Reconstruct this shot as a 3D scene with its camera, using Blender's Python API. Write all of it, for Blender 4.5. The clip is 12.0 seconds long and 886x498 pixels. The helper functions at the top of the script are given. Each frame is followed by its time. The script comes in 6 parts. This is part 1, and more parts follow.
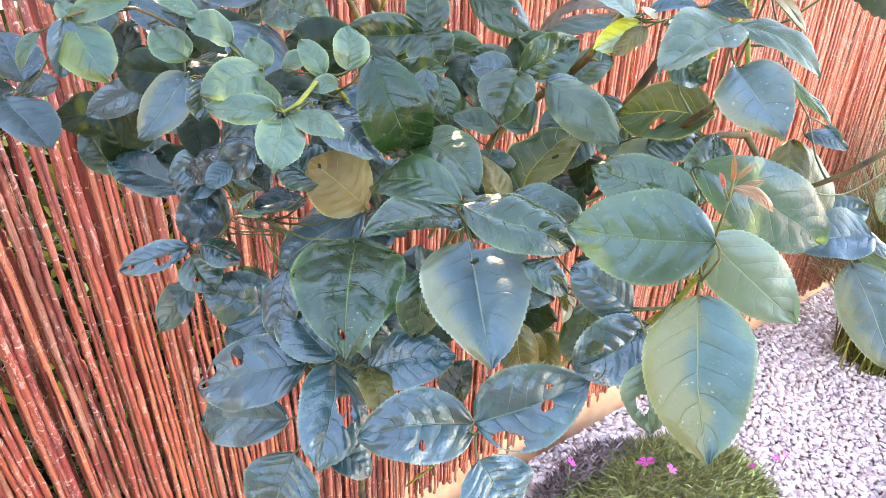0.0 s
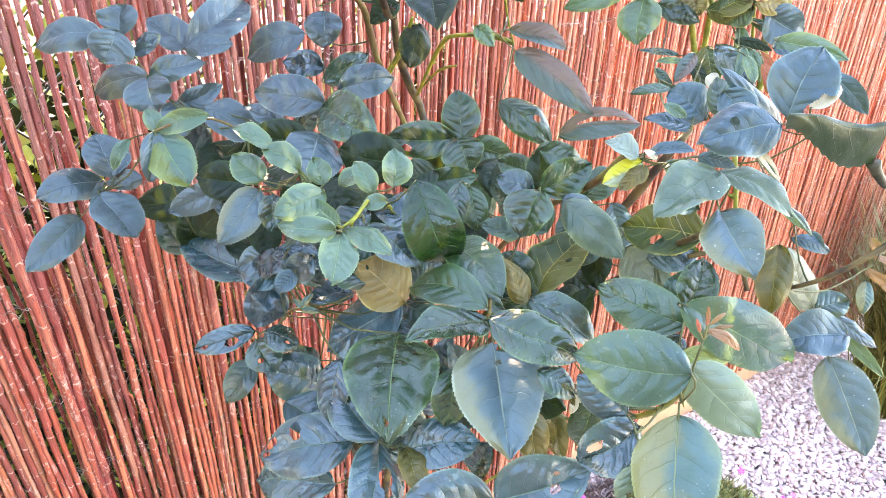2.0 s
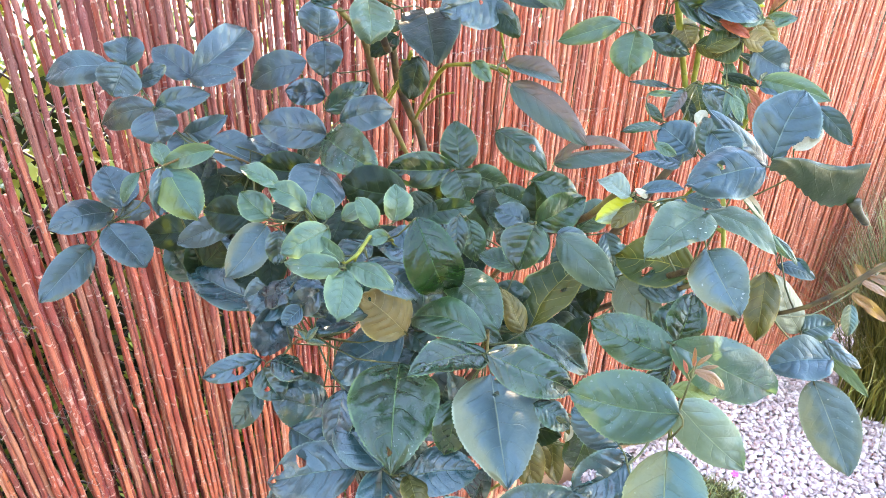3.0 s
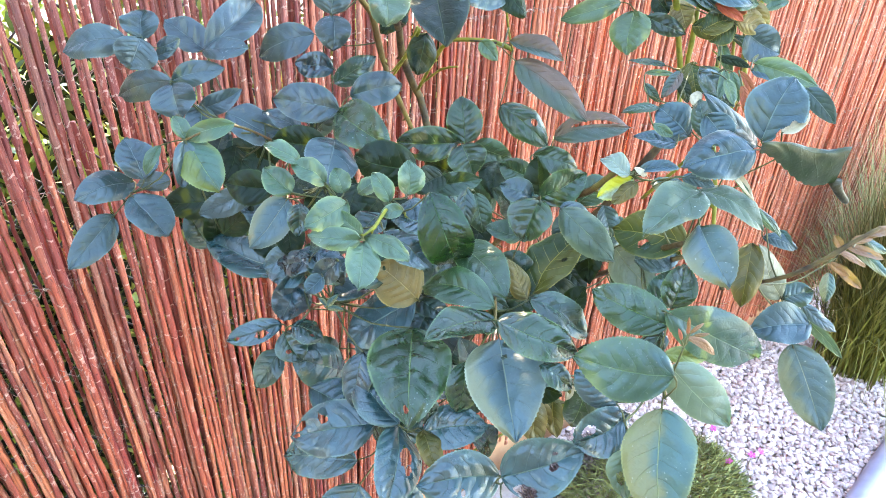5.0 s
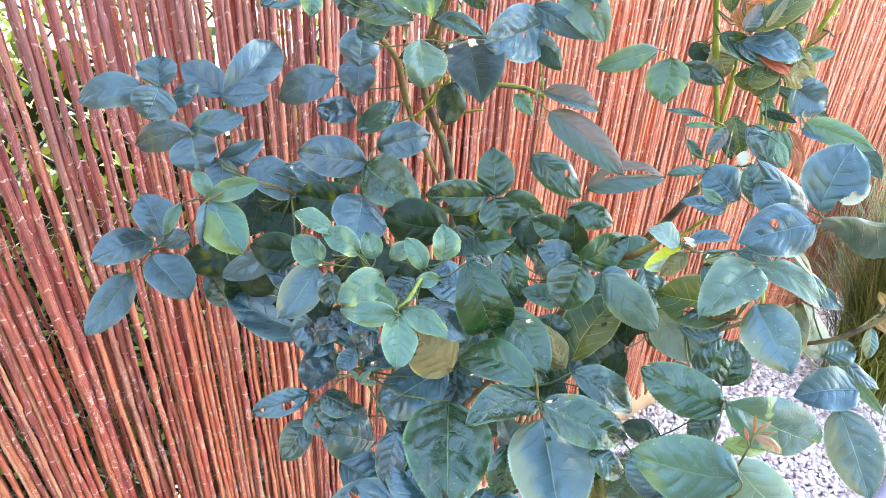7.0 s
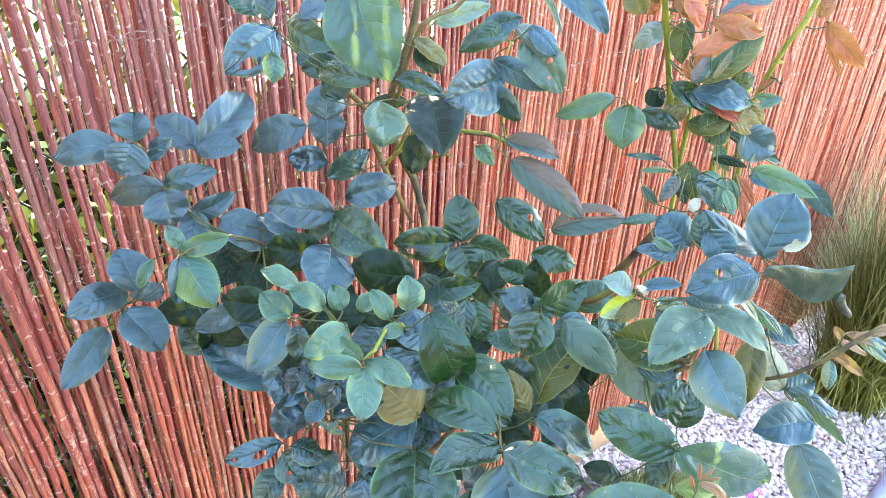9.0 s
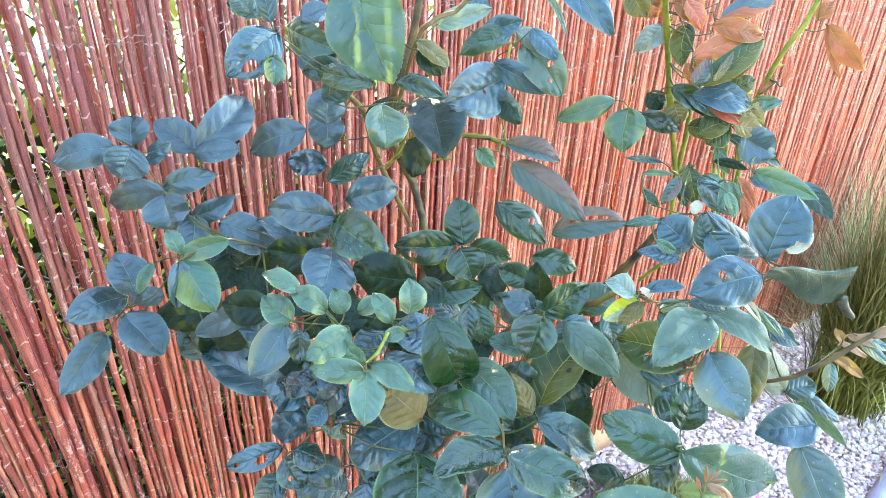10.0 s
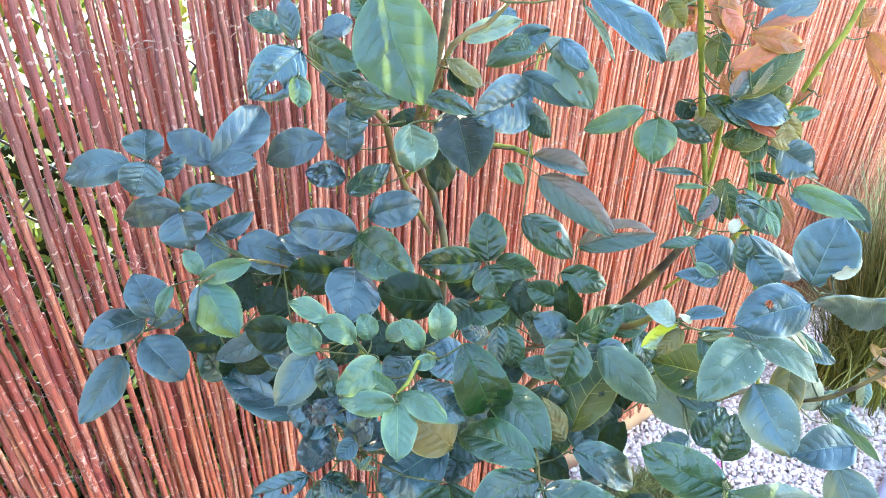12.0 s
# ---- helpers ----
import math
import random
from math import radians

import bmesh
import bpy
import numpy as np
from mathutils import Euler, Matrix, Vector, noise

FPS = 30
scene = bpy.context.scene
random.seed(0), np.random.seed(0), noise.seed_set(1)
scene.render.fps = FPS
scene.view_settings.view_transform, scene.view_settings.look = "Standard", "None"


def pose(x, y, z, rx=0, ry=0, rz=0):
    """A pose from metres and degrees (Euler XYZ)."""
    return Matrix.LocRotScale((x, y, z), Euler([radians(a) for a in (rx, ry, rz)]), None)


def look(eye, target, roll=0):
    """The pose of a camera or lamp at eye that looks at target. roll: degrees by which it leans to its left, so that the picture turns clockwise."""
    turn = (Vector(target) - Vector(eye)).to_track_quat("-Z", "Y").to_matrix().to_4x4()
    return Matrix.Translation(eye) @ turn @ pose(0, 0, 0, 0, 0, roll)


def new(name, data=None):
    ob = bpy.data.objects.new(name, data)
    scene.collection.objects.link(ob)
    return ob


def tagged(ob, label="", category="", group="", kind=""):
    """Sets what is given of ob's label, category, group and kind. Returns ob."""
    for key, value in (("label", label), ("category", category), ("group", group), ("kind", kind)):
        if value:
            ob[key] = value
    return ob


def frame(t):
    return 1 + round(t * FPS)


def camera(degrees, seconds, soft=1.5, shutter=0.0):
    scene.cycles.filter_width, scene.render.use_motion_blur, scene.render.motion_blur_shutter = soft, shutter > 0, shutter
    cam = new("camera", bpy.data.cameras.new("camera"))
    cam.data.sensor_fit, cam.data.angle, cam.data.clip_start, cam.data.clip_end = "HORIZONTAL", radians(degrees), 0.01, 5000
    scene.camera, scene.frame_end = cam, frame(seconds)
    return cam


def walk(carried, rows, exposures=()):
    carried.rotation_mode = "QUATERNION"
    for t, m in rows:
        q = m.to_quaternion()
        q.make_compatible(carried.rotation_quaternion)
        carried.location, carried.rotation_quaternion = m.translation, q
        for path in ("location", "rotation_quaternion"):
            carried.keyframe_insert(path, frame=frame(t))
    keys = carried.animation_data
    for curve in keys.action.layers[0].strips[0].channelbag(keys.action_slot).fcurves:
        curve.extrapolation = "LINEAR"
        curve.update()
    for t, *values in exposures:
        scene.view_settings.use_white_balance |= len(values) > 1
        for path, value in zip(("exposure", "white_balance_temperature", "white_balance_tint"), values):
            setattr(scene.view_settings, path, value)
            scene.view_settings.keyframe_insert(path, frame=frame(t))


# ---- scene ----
cam = camera(62.0, 12.0, soft=0.8)
# seconds, place in metres, then the turn in degrees
PATH = [
    (0.0, 0.0000, 0.0000, 1.1880, 60.709, -1.660, -37.140),
    (0.5, -0.0037, -0.0155, 1.1986, 61.342, -1.875, -36.610),
    (1.0, -0.0071, -0.0238, 1.2181, 62.044, -2.027, -36.562),
    (1.5, -0.0204, -0.0277, 1.2387, 61.941, -2.522, -35.453),
    (2.0, -0.0283, -0.0227, 1.2600, 61.840, -2.412, -35.105),
    (2.5, -0.0292, -0.0240, 1.2792, 61.968, -2.402, -35.239),
    (3.0, -0.0340, -0.0250, 1.2871, 61.680, -2.410, -35.463),
    (3.5, -0.0384, -0.0244, 1.2830, 60.500, -2.945, -35.926),
    (3.7, -0.0375, -0.0254, 1.2831, 59.941, -2.883, -36.078),
    (5.3, -0.0659, -0.0326, 1.3153, 58.385, -3.378, -36.455),
    (5.5, -0.0664, -0.0304, 1.3176, 58.481, -3.536, -36.287),
    (6.0, -0.0667, -0.0203, 1.3264, 58.520, -3.623, -35.826),
    (6.5, -0.0660, -0.0018, 1.3310, 58.351, -3.417, -35.786),
    (7.0, -0.0581, 0.0168, 1.3332, 58.481, -3.427, -36.527),
    (7.2, -0.0565, 0.0215, 1.3355, 58.427, -3.326, -36.978),
    (8.8, -0.0465, 0.0053, 1.3562, 59.813, -2.498, -37.818),
    (9.0, -0.0471, 0.0041, 1.3611, 59.927, -2.682, -37.779),
    (9.5, -0.0468, 0.0051, 1.3600, 60.371, -2.713, -37.929),
    (10.0, -0.0507, 0.0075, 1.3587, 60.377, -2.754, -38.247),
    (10.5, -0.0567, 0.0109, 1.3623, 60.222, -3.129, -38.075),
    (11.0, -0.0594, 0.0220, 1.3789, 60.162, -3.207, -37.396),
    (11.5, -0.0557, 0.0360, 1.3823, 59.610, -2.912, -37.330),
    (12.0, -0.0483, 0.0411, 1.3721, 58.996, -2.382, -38.359),
]
walk(cam, [(t, pose(x, y, z, rx, ry, rz)) for t, x, y, z, rx, ry, rz in PATH],
     exposures=[(0.0, 5.12, 9800, 24), (1.5, 5.30, 9800, 24), (3.0, 5.10, 9200, 18), (6.0, 5.07, 8750, 12), (7.2, 5.18, 8650, 11), (9.0, 5.11, 8250, 9), (12.0, 5.14, 8100, 7)])

# ---- light: open sky over the garden, a low sun behind the cane fence ----
SUN_EL, SUN_ROT = radians(24), radians(24)
world = bpy.data.worlds.new("sky")
scene.world = world
world.use_nodes = True
wn = world.node_tree.nodes
sky = wn.new("ShaderNodeTexSky")
sky.sky_type = "NISHITA"
sky.sun_disc = False
sky.sun_elevation, sky.sun_rotation = SUN_EL, SUN_ROT
sky.air_density, sky.dust_density, sky.ozone_density = 1.0, 0.3, 4.0
wn["Background"].inputs["Strength"].default_value = 0.15
world.node_tree.links.new(sky.outputs["Color"], wn["Background"].inputs["Color"])
sun_data = bpy.data.lights.new("sun", "SUN")
sun_data.energy, sun_data.angle, sun_data.color = 1.8, radians(0.5), (1.0, 0.9, 0.75)
sun = new("sun", sun_data)
sun_way = Vector((math.sin(SUN_ROT) * math.cos(SUN_EL), math.cos(SUN_ROT) * math.cos(SUN_EL), math.sin(SUN_EL)))
sun.matrix_world = look(sun_way * 20, (0, 0, 0))

# ---- materials ----
class Mat:
    """A node material with short calls."""

    def __init__(self, name):
        self.m = bpy.data.materials.new(name)
        self.m.use_nodes = True
        self.t = self.m.node_tree
        self.b = self.t.nodes["Principled BSDF"]
        self.o = self.t.nodes["Material Output"]

    def put(self, socket, value):
        if isinstance(value, bpy.types.NodeSocket):
            self.t.links.new(value, socket)
        else:
            socket.default_value = (*value, 1.0) if isinstance(value, tuple) and len(value) == 3 and socket.type == "RGBA" else value

    def node(self, kind, inputs=None, operation="", data_type="", blend_type="", feature="", smooth=False):
        n = self.t.nodes.new(kind)
        if operation:
            n.operation = operation
        if data_type:
            n.data_type, n.blend_type = data_type, blend_type
        if feature:
            n.feature = feature
        if smooth:
            n.interpolation_type = "SMOOTHSTEP"
        for k, v in (inputs or {}).items():
            self.put(n.inputs[k], v)
        return n

    def math(self, op, a, b=0.0, c=0.0):
        return self.node("ShaderNodeMath", {0: a, 1: b, 2: c}, operation=op).outputs[0]

    def mix(self, f, a, b, blend="MIX"):
        n = self.node("ShaderNodeMix", data_type="RGBA", blend_type=blend)
        self.put(n.inputs[0], f), self.put(n.inputs[6], a), self.put(n.inputs[7], b)
        return n.outputs[2]

    def coord(self, which="Object", scale=(1, 1, 1), shift=None):
        c = self.node("ShaderNodeTexCoord").outputs[which]
        n = self.node("ShaderNodeMapping", {"Vector": c, "Scale": scale})
        if shift is not None:
            self.put(n.inputs["Location"], shift)
        return n.outputs[0]

    def noise(self, vec, scale, detail=4.0, rough=0.55):
        return self.node("ShaderNodeTexNoise", {"Vector": vec, "Scale": scale, "Detail": detail, "Roughness": rough}).outputs["Fac"]

    def ramp(self, f, lo, hi):
        return self.node("ShaderNodeMapRange", {"Value": f, "From Min": lo, "From Max": hi}, smooth=True).outputs[0]

    def random(self):
        return self.node("ShaderNodeObjectInfo").outputs["Random"]

    def bump(self, height, strength, distance):
        return self.node("ShaderNodeBump", {"Height": height, "Strength": strength, "Distance": distance}).outputs[0]

    def out(self, color, rough, normal=None, spec=0.5):
        self.put(self.b.inputs["Base Color"], color)
        self.put(self.b.inputs["Roughness"], rough)
        self.put(self.b.inputs["Specular IOR Level"], spec)
        if normal is not None:
            self.put(self.b.inputs["Normal"], normal)
        return self.m


def leaf_material(name, deep, light, edge, edge_amount, vein, rough=0.36, sheer=0.22, spots=0.35, spec=0.5, half=None, vary=False, ribs=0.15, flush=(0.060, 0.055, 0.014), flushed=0.55, half_to=0.49, puff=0.38, emboss=0.72):
    """A rose leaflet: midrib, side veins, blotches, pale specks, a paler rim. u runs from base to tip, v across.
    half: a second colour that has spread over one side of the midrib; flush: a tint that blotches some leaves."""
    k = Mat(name)
    uv = k.node("ShaderNodeSeparateXYZ", {0: k.node("ShaderNodeUVMap").outputs[0]})
    u, v = uv.outputs[0], uv.outputs[1]
    side = k.math("ABSOLUTE", k.math("SUBTRACT", k.math("MULTIPLY", v, 2.0), 1.0))
    rnd = k.random()
    one, two, three = (k.math("FRACT", k.math("MULTIPLY", rnd, n)) for n in (5.7, 17.3, 31.1))
    shift = k.node("ShaderNodeCombineXYZ", {0: k.math("MULTIPLY", rnd, 37.0), 1: k.math("MULTIPLY", rnd, 11.0)}).outputs[0]
    obj = k.coord("Object", shift=shift)
    mid = k.math("SUBTRACT", 1.0, k.ramp(side, 0.004, 0.030))
    wob = k.math("MULTIPLY", k.math("SUBTRACT", k.noise(obj, 45.0, 2.0), 0.5), 0.15)
    bow = k.math("MULTIPLY", k.math("POWER", side, 1.4), 0.22)
    stagger = k.math("MULTIPLY", k.math("GREATER_THAN", v, 0.5), 0.05)
    phase = k.math("ADD", k.math("ADD", k.math("SUBTRACT", u, bow), stagger), wob)
    wave = k.math("ABSOLUTE", k.math("SINE", k.math("MULTIPLY", phase, k.math("ADD", 17.0, k.math("MULTIPLY", rnd, 6.0)))))
    fade = k.math("SUBTRACT", 1.0, k.ramp(side, 0.35, 0.95))
    lateral = k.math("MULTIPLY", k.math("SUBTRACT", 1.0, k.ramp(wave, 0.0, 0.12)), fade)
    net = k.node("ShaderNodeTexVoronoi", {"Vector": obj, "Scale": 420.0}, feature="DISTANCE_TO_EDGE").outputs["Distance"]
    blotch = k.ramp(k.noise(obj, 42.0, 4.0), 0.34, 0.66)
    fine = k.noise(obj, 300.0, 3.0)
    tone = k.math("ADD", k.math("MULTIPLY", blotch, 0.55), k.math("MULTIPLY", rnd, 0.45))
    col = k.mix(tone, deep, light)
    col = k.mix(k.math("MULTIPLY", fine, 0.35), col, light)
    if vary:
        col = k.mix(k.math("MULTIPLY", k.math("SUBTRACT", 1.0, k.ramp(two, 0.10, 0.55)), 0.55), col, (0.014, 0.036, 0.050))
    # yellowish or brownish clouds on some blades
    cloud = k.math("MULTIPLY", k.ramp(k.noise(obj, 26.0, 5.0, 0.7), 0.52, 0.70), k.ramp(three, 0.15, 0.9))
    col = k.mix(k.math("MULTIPLY", cloud, flushed), col, flush)
    if half is not None:
        spread = k.math("ADD", v, k.math("MULTIPLY", k.math("SUBTRACT", k.noise(obj, 50.0, 4.0), 0.5), 0.75))
        col = k.mix(k.math("SUBTRACT", 1.0, k.ramp(spread, half_to - 0.15, half_to + 0.15)), col, half)
    rim = k.ramp(k.math("ADD", side, k.math("MULTIPLY", blotch, 0.35)), 0.85, 1.28)
    col = k.mix(k.math("MULTIPLY", rim, edge_amount), col, edge)
    thin_rim = k.math("MULTIPLY", k.ramp(side, 0.93, 0.985), k.math("ADD", 0.18, k.math("MULTIPLY", k.ramp(k.noise(obj, 90.0, 2.0), 0.40, 0.60), 0.45)))
    col = k.mix(thin_rim, col, vein)
    col = k.mix(k.math("MULTIPLY", lateral, ribs), col, vein)
    col = k.mix(k.math("MULTIPLY", mid, 0.7), col, vein)
    # dry specks and scars, on some leaves only
    speck = k.math("GREATER_THAN", k.noise(obj, 520.0, 1.0), 0.715)
    patch = k.ramp(k.noise(obj, 22.0, 2.0), 0.48, 0.60)
    col = k.mix(k.math("MULTIPLY", k.math("MULTIPLY", speck, patch), k.math("MULTIPLY", k.ramp(one, 0.2, 1.0), spots * 0.9)), col, (0.34, 0.35, 0.30))
    brown = k.math("MULTIPLY", k.ramp(k.noise(obj, 55.0, 4.0), 0.66, 0.74), 0.5)
    col = k.mix(brown, col, (0.12, 0.09, 0.035))
    dust = k.ramp(k.noise(obj, 30.0, 5.0, 0.65), 0.42, 0.72)
    r = k.math("ADD", k.math("ADD", rough, k.math("MULTIPLY", dust, 0.16)), k.math("MULTIPLY", k.math("FRACT", k.math("MULTIPLY", rnd, 7.3)), 0.14))
    gloss = k.math("MULTIPLY", spec, k.math("SUBTRACT", 1.15, k.math("MULTIPLY", k.noise(obj, 48.0, 4.0, 0.6), 0.75)))
    swell = k.math("MULTIPLY", wave, fade)
    relief = k.math("ADD", k.math("MULTIPLY", net, 0.28), k.math("SUBTRACT", k.math("MULTIPLY", swell, puff), k.math("MULTIPLY", mid, 0.55)))
    relief = k.math("ADD", relief, k.math("ADD", k.math("MULTIPLY", k.noise(obj, 85.0, 3.0), 0.9), k.math("MULTIPLY", lateral, -0.28)))
    k.out(col, r, k.bump(relief, emboss, 0.0012), gloss)
    thin = k.node("ShaderNodeBsdfTranslucent", {"Color": k.mix(0.35, col, (0.26, 0.40, 0.03))})
    both = k.node("ShaderNodeMixShader", {0: sheer, 1: k.b.outputs[0], 2: thin.outputs[0]})
    k.t.links.new(both.outputs[0], k.o.inputs["Surface"])
    return k.m


LEAF = {
    "mature": leaf_material("mature_leaf", (0.0010, 0.009, 0.006), (0.010, 0.036, 0.024), (0.035, 0.075, 0.030), 0.30, (0.11, 0.17, 0.09), 0.20, 0.08, 0.5, 0.64, None, True),
    "dusty": leaf_material("dusty_leaf", (0.004, 0.015, 0.018), (0.017, 0.044, 0.046), (0.04, 0.07, 0.05), 0.25, (0.10, 0.14, 0.12), 0.27, 0.06, 0.4, 0.66, None, False, 0.05, puff=0.22),
    # shaded: dark copy for inner leaves, their shade put into the colour
    "shaded": leaf_material("shaded_leaf", (0.0018, 0.007, 0.003), (0.007, 0.017, 0.006), (0.020, 0.045, 0.012), 0.2, (0.03, 0.06, 0.02), 0.36, 0.06, 0.1, 0.2),
    # bluish: sky sheen of upturned blades put into the base colour
    "bluish": leaf_material("bluish_leaf", (0.006, 0.026, 0.031), (0.014, 0.044, 0.053), (0.07, 0.12, 0.09), 0.25, (0.13, 0.19, 0.16), 0.34, 0.08, 0.15, 0.5, None, False, 0.08),
    "thin": leaf_material("thin_leaf", (0.008, 0.036, 0.036), (0.020, 0.060, 0.058), (0.05, 0.09, 0.03), 0.3, (0.09, 0.15, 0.08), 0.22, 0.36, 0.2, 0.55),
    "purplish": leaf_material("purplish_leaf", (0.045, 0.030, 0.022), (0.095, 0.052, 0.032), (0.05, 0.05, 0.04), 0.3, (0.10, 0.07, 0.04), 0.30, 0.10, 0.3, 0.5, (0.022, 0.042, 0.030), False, 0.04),
    "rolled": leaf_material("rolled_leaf", (0.003, 0.010, 0.003), (0.012, 0.025, 0.006), (0.02, 0.035, 0.01), 0.2, (0.02, 0.035, 0.012), 0.30, 0.02, 0.1, 0.30, None, False, 0.0, puff=0.05, emboss=0.3),
    "green": leaf_material("glossy_green_leaf", (0.0016, 0.010, 0.004), (0.012, 0.040, 0.014), (0.04, 0.08, 0.02), 0.30, (0.11, 0.17, 0.06), 0.22, 0.09, 0.5, 0.58),
    "emerald": leaf_material("emerald_leaf", (0.0012, 0.010, 0.002), (0.0045, 0.025, 0.004), (0.015, 0.05, 0.010), 0.2, (0.03, 0.08, 0.02), 0.20, 0.03, 0.1, 0.42, None, False, 0.06, puff=0.12),
    "young": leaf_material("young_leaf", (0.014, 0.044, 0.024), (0.038, 0.080, 0.040), (0.14, 0.18, 0.05), 0.5, (0.17, 0.24, 0.10), 0.30, 0.16, 0.3, 0.62, puff=0.18),
    "yellow": leaf_material("yellowing_leaf", (0.014, 0.048, 0.044), (0.032, 0.078, 0.066), (0.11, 0.12, 0.040), 0.4, (0.17, 0.19, 0.08), 0.32, 0.06, 0.35, 0.45, (0.100, 0.098, 0.040), False, 0.12, (0.080, 0.075, 0.020), 0.6),
    "bronze": leaf_material("bronze_leaf", (0.010, 0.022, 0.006), (0.100, 0.066, 0.013), (0.15, 0.090, 0.012), 0.4, (0.22, 0.18, 0.05), 0.32, 0.10, 0.2, 0.35, None, False, 0.5),
    "golden": leaf_material("golden_brown_leaf", (0.022, 0.024, 0.009), (0.210, 0.140, 0.044), (0.10, 0.10, 0.03), 0.4, (0.34, 0.26, 0.11), 0.32, 0.08, 0.2, 0.40, None, False, 0.45, puff=0.50),
    "olive": leaf_material("olive_leaf", (0.005, 0.016, 0.004), (0.024, 0.040, 0.009), (0.06, 0.07, 0.02), 0.3, (0.34, 0.27, 0.07), 0.38, 0.10, 0.2, 0.26, (0.060, 0.054, 0.011), False, 0.60),
    "silvery": leaf_material("silvery_leaf", (0.055, 0.075, 0.055), (0.130, 0.135, 0.085), (0.10, 0.12, 0.06), 0.3, (0.24, 0.21, 0.10), 0.34, 0.12, 0.3, 0.6, None, False, 0.35, (0.17, 0.11, 0.03), 0.6),
    "lime": leaf_material("lime_edged_leaf", (0.012, 0.042, 0.030), (0.030, 0.075, 0.045), (0.12, 0.15, 0.03), 0.5, (0.17, 0.22, 0.06), 0.30, 0.10, 0.2, 0.5, (0.070, 0.092, 0.012), half_to=0.32),
    "lemon": leaf_material("lemon_leaf", (0.14, 0.20, 0.14), (0.24, 0.30, 0.20), (0.25, 0.24, 0.02), 0.5, (0.36, 0.34, 0.08), 0.34, 0.20, 0.1, 0.5, (0.34, 0.33, 0.012)),
    "mottled": leaf_material("mottled_leaf", (0.018, 0.046, 0.050), (0.040, 0.078, 0.084), (0.10, 0.11, 0.06), 0.4, (0.20, 0.22, 0.14), 0.34, 0.08, 0.9, 0.5, (0.088, 0.094, 0.050), False, 0.10, (0.080, 0.080, 0.035), 0.5, 0.24, puff=0.2),
    "sunny": leaf_material("sunny_leaf", (0.100, 0.120, 0.026), (0.170, 0.180, 0.050), (0.20, 0.20, 0.05), 0.4, (0.24, 0.24, 0.08), 0.36, 0.16, 0.2, 0.4),
    "pale": leaf_material("pale_leaf", (0.070, 0.105, 0.078), (0.120, 0.155, 0.115), (0.16, 0.20, 0.10), 0.4, (0.26, 0.30, 0.18), 0.36, 0.20, 0.2, 0.5),
    "blue": leaf_material("blue_green_leaf", (0.002, 0.014, 0.016), (0.013, 0.050, 0.054), (0.035, 0.075, 0.040), 0.30, (0.10, 0.15, 0.10), 0.17, 0.06, 0.35, 0.74),
    "coral": leaf_material("coral_leaf", (0.130, 0.045, 0.010), (0.360, 0.078, 0.042), (0.36, 0.13, 0.012), 0.5, (0.46, 0.26, 0.02), 0.36, 0.20, 0.1, 0.28, None, False, 0.3, (0.10, 0.09, 0.015), 0.8),
    "crumpled": leaf_material("crumpled_leaf", (0.001, 0.009, 0.012), (0.009, 0.032, 0.040), (0.035, 0.075, 0.040), 0.25, (0.08, 0.12, 0.09), 0.14, 0.06, 0.3, 0.70, None, False, 0.02, puff=0.06),
    "speckled": leaf_material("speckled_leaf", (0.016, 0.036, 0.022), (0.045, 0.075, 0.045), (0.10, 0.12, 0.06), 0.5, (0.15, 0.19, 0.10), 0.30, 0.10, 1.3, 0.5, None, False, 0.06, puff=0.2),
    "dark_speckled": leaf_material("dark_speckled_leaf", (0.003, 0.008, 0.004), (0.014, 0.022, 0.012), (0.05, 0.06, 0.03), 0.4, (0.07, 0.08, 0.04), 0.36, 0.04, 1.3, 0.28),
    "blush": leaf_material("blush_leaf", (0.10, 0.036, 0.010), (0.21, 0.088, 0.036), (0.24, 0.12, 0.03), 0.4, (0.24, 0.13, 0.04), 0.30, 0.16, 0.5, 0.45, None, False, 0.1, puff=0.1),
    "red": leaf_material("red_leaf", (0.170, 0.026, 0.013), (0.370, 0.076, 0.046), (0.38, 0.11, 0.014), 0.5, (0.30, 0.11, 0.03), 0.36, 0.24, 0.1, 0.26),
}


def stem_material(name, a, b, rough=0.5):
    k = Mat(name)
    obj = k.coord("Object")
    col = k.mix(k.ramp(k.noise(obj, 55.0, 4.0), 0.35, 0.65), a, b)
    col = k.mix(k.math("MULTIPLY", k.math("GREATER_THAN", k.noise(obj, 420.0, 2.0), 0.66), 0.35), col, (0.05, 0.03, 0.015))
    return k.out(col, rough, k.bump(k.noise(obj, 120.0, 5.0), 0.8, 0.002), 0.2)


GREEN_STEM = stem_material("green_stem", (0.085, 0.100, 0.010), (0.200, 0.175, 0.022))
WOOD_STEM = stem_material("woody_stem", (0.022, 0.013, 0.007), (0.085, 0.055, 0.016), 0.65)
STALK = stem_material("leaf_stalk", (0.030, 0.038, 0.012), (0.080, 0.075, 0.022))
DRY_TIP = stem_material("dry_leaf_tip", (0.012, 0.013, 0.005), (0.042, 0.036, 0.016))
RED_STEM = stem_material("reddish_stem", (0.085, 0.042, 0.014), (0.110, 0.085, 0.020))


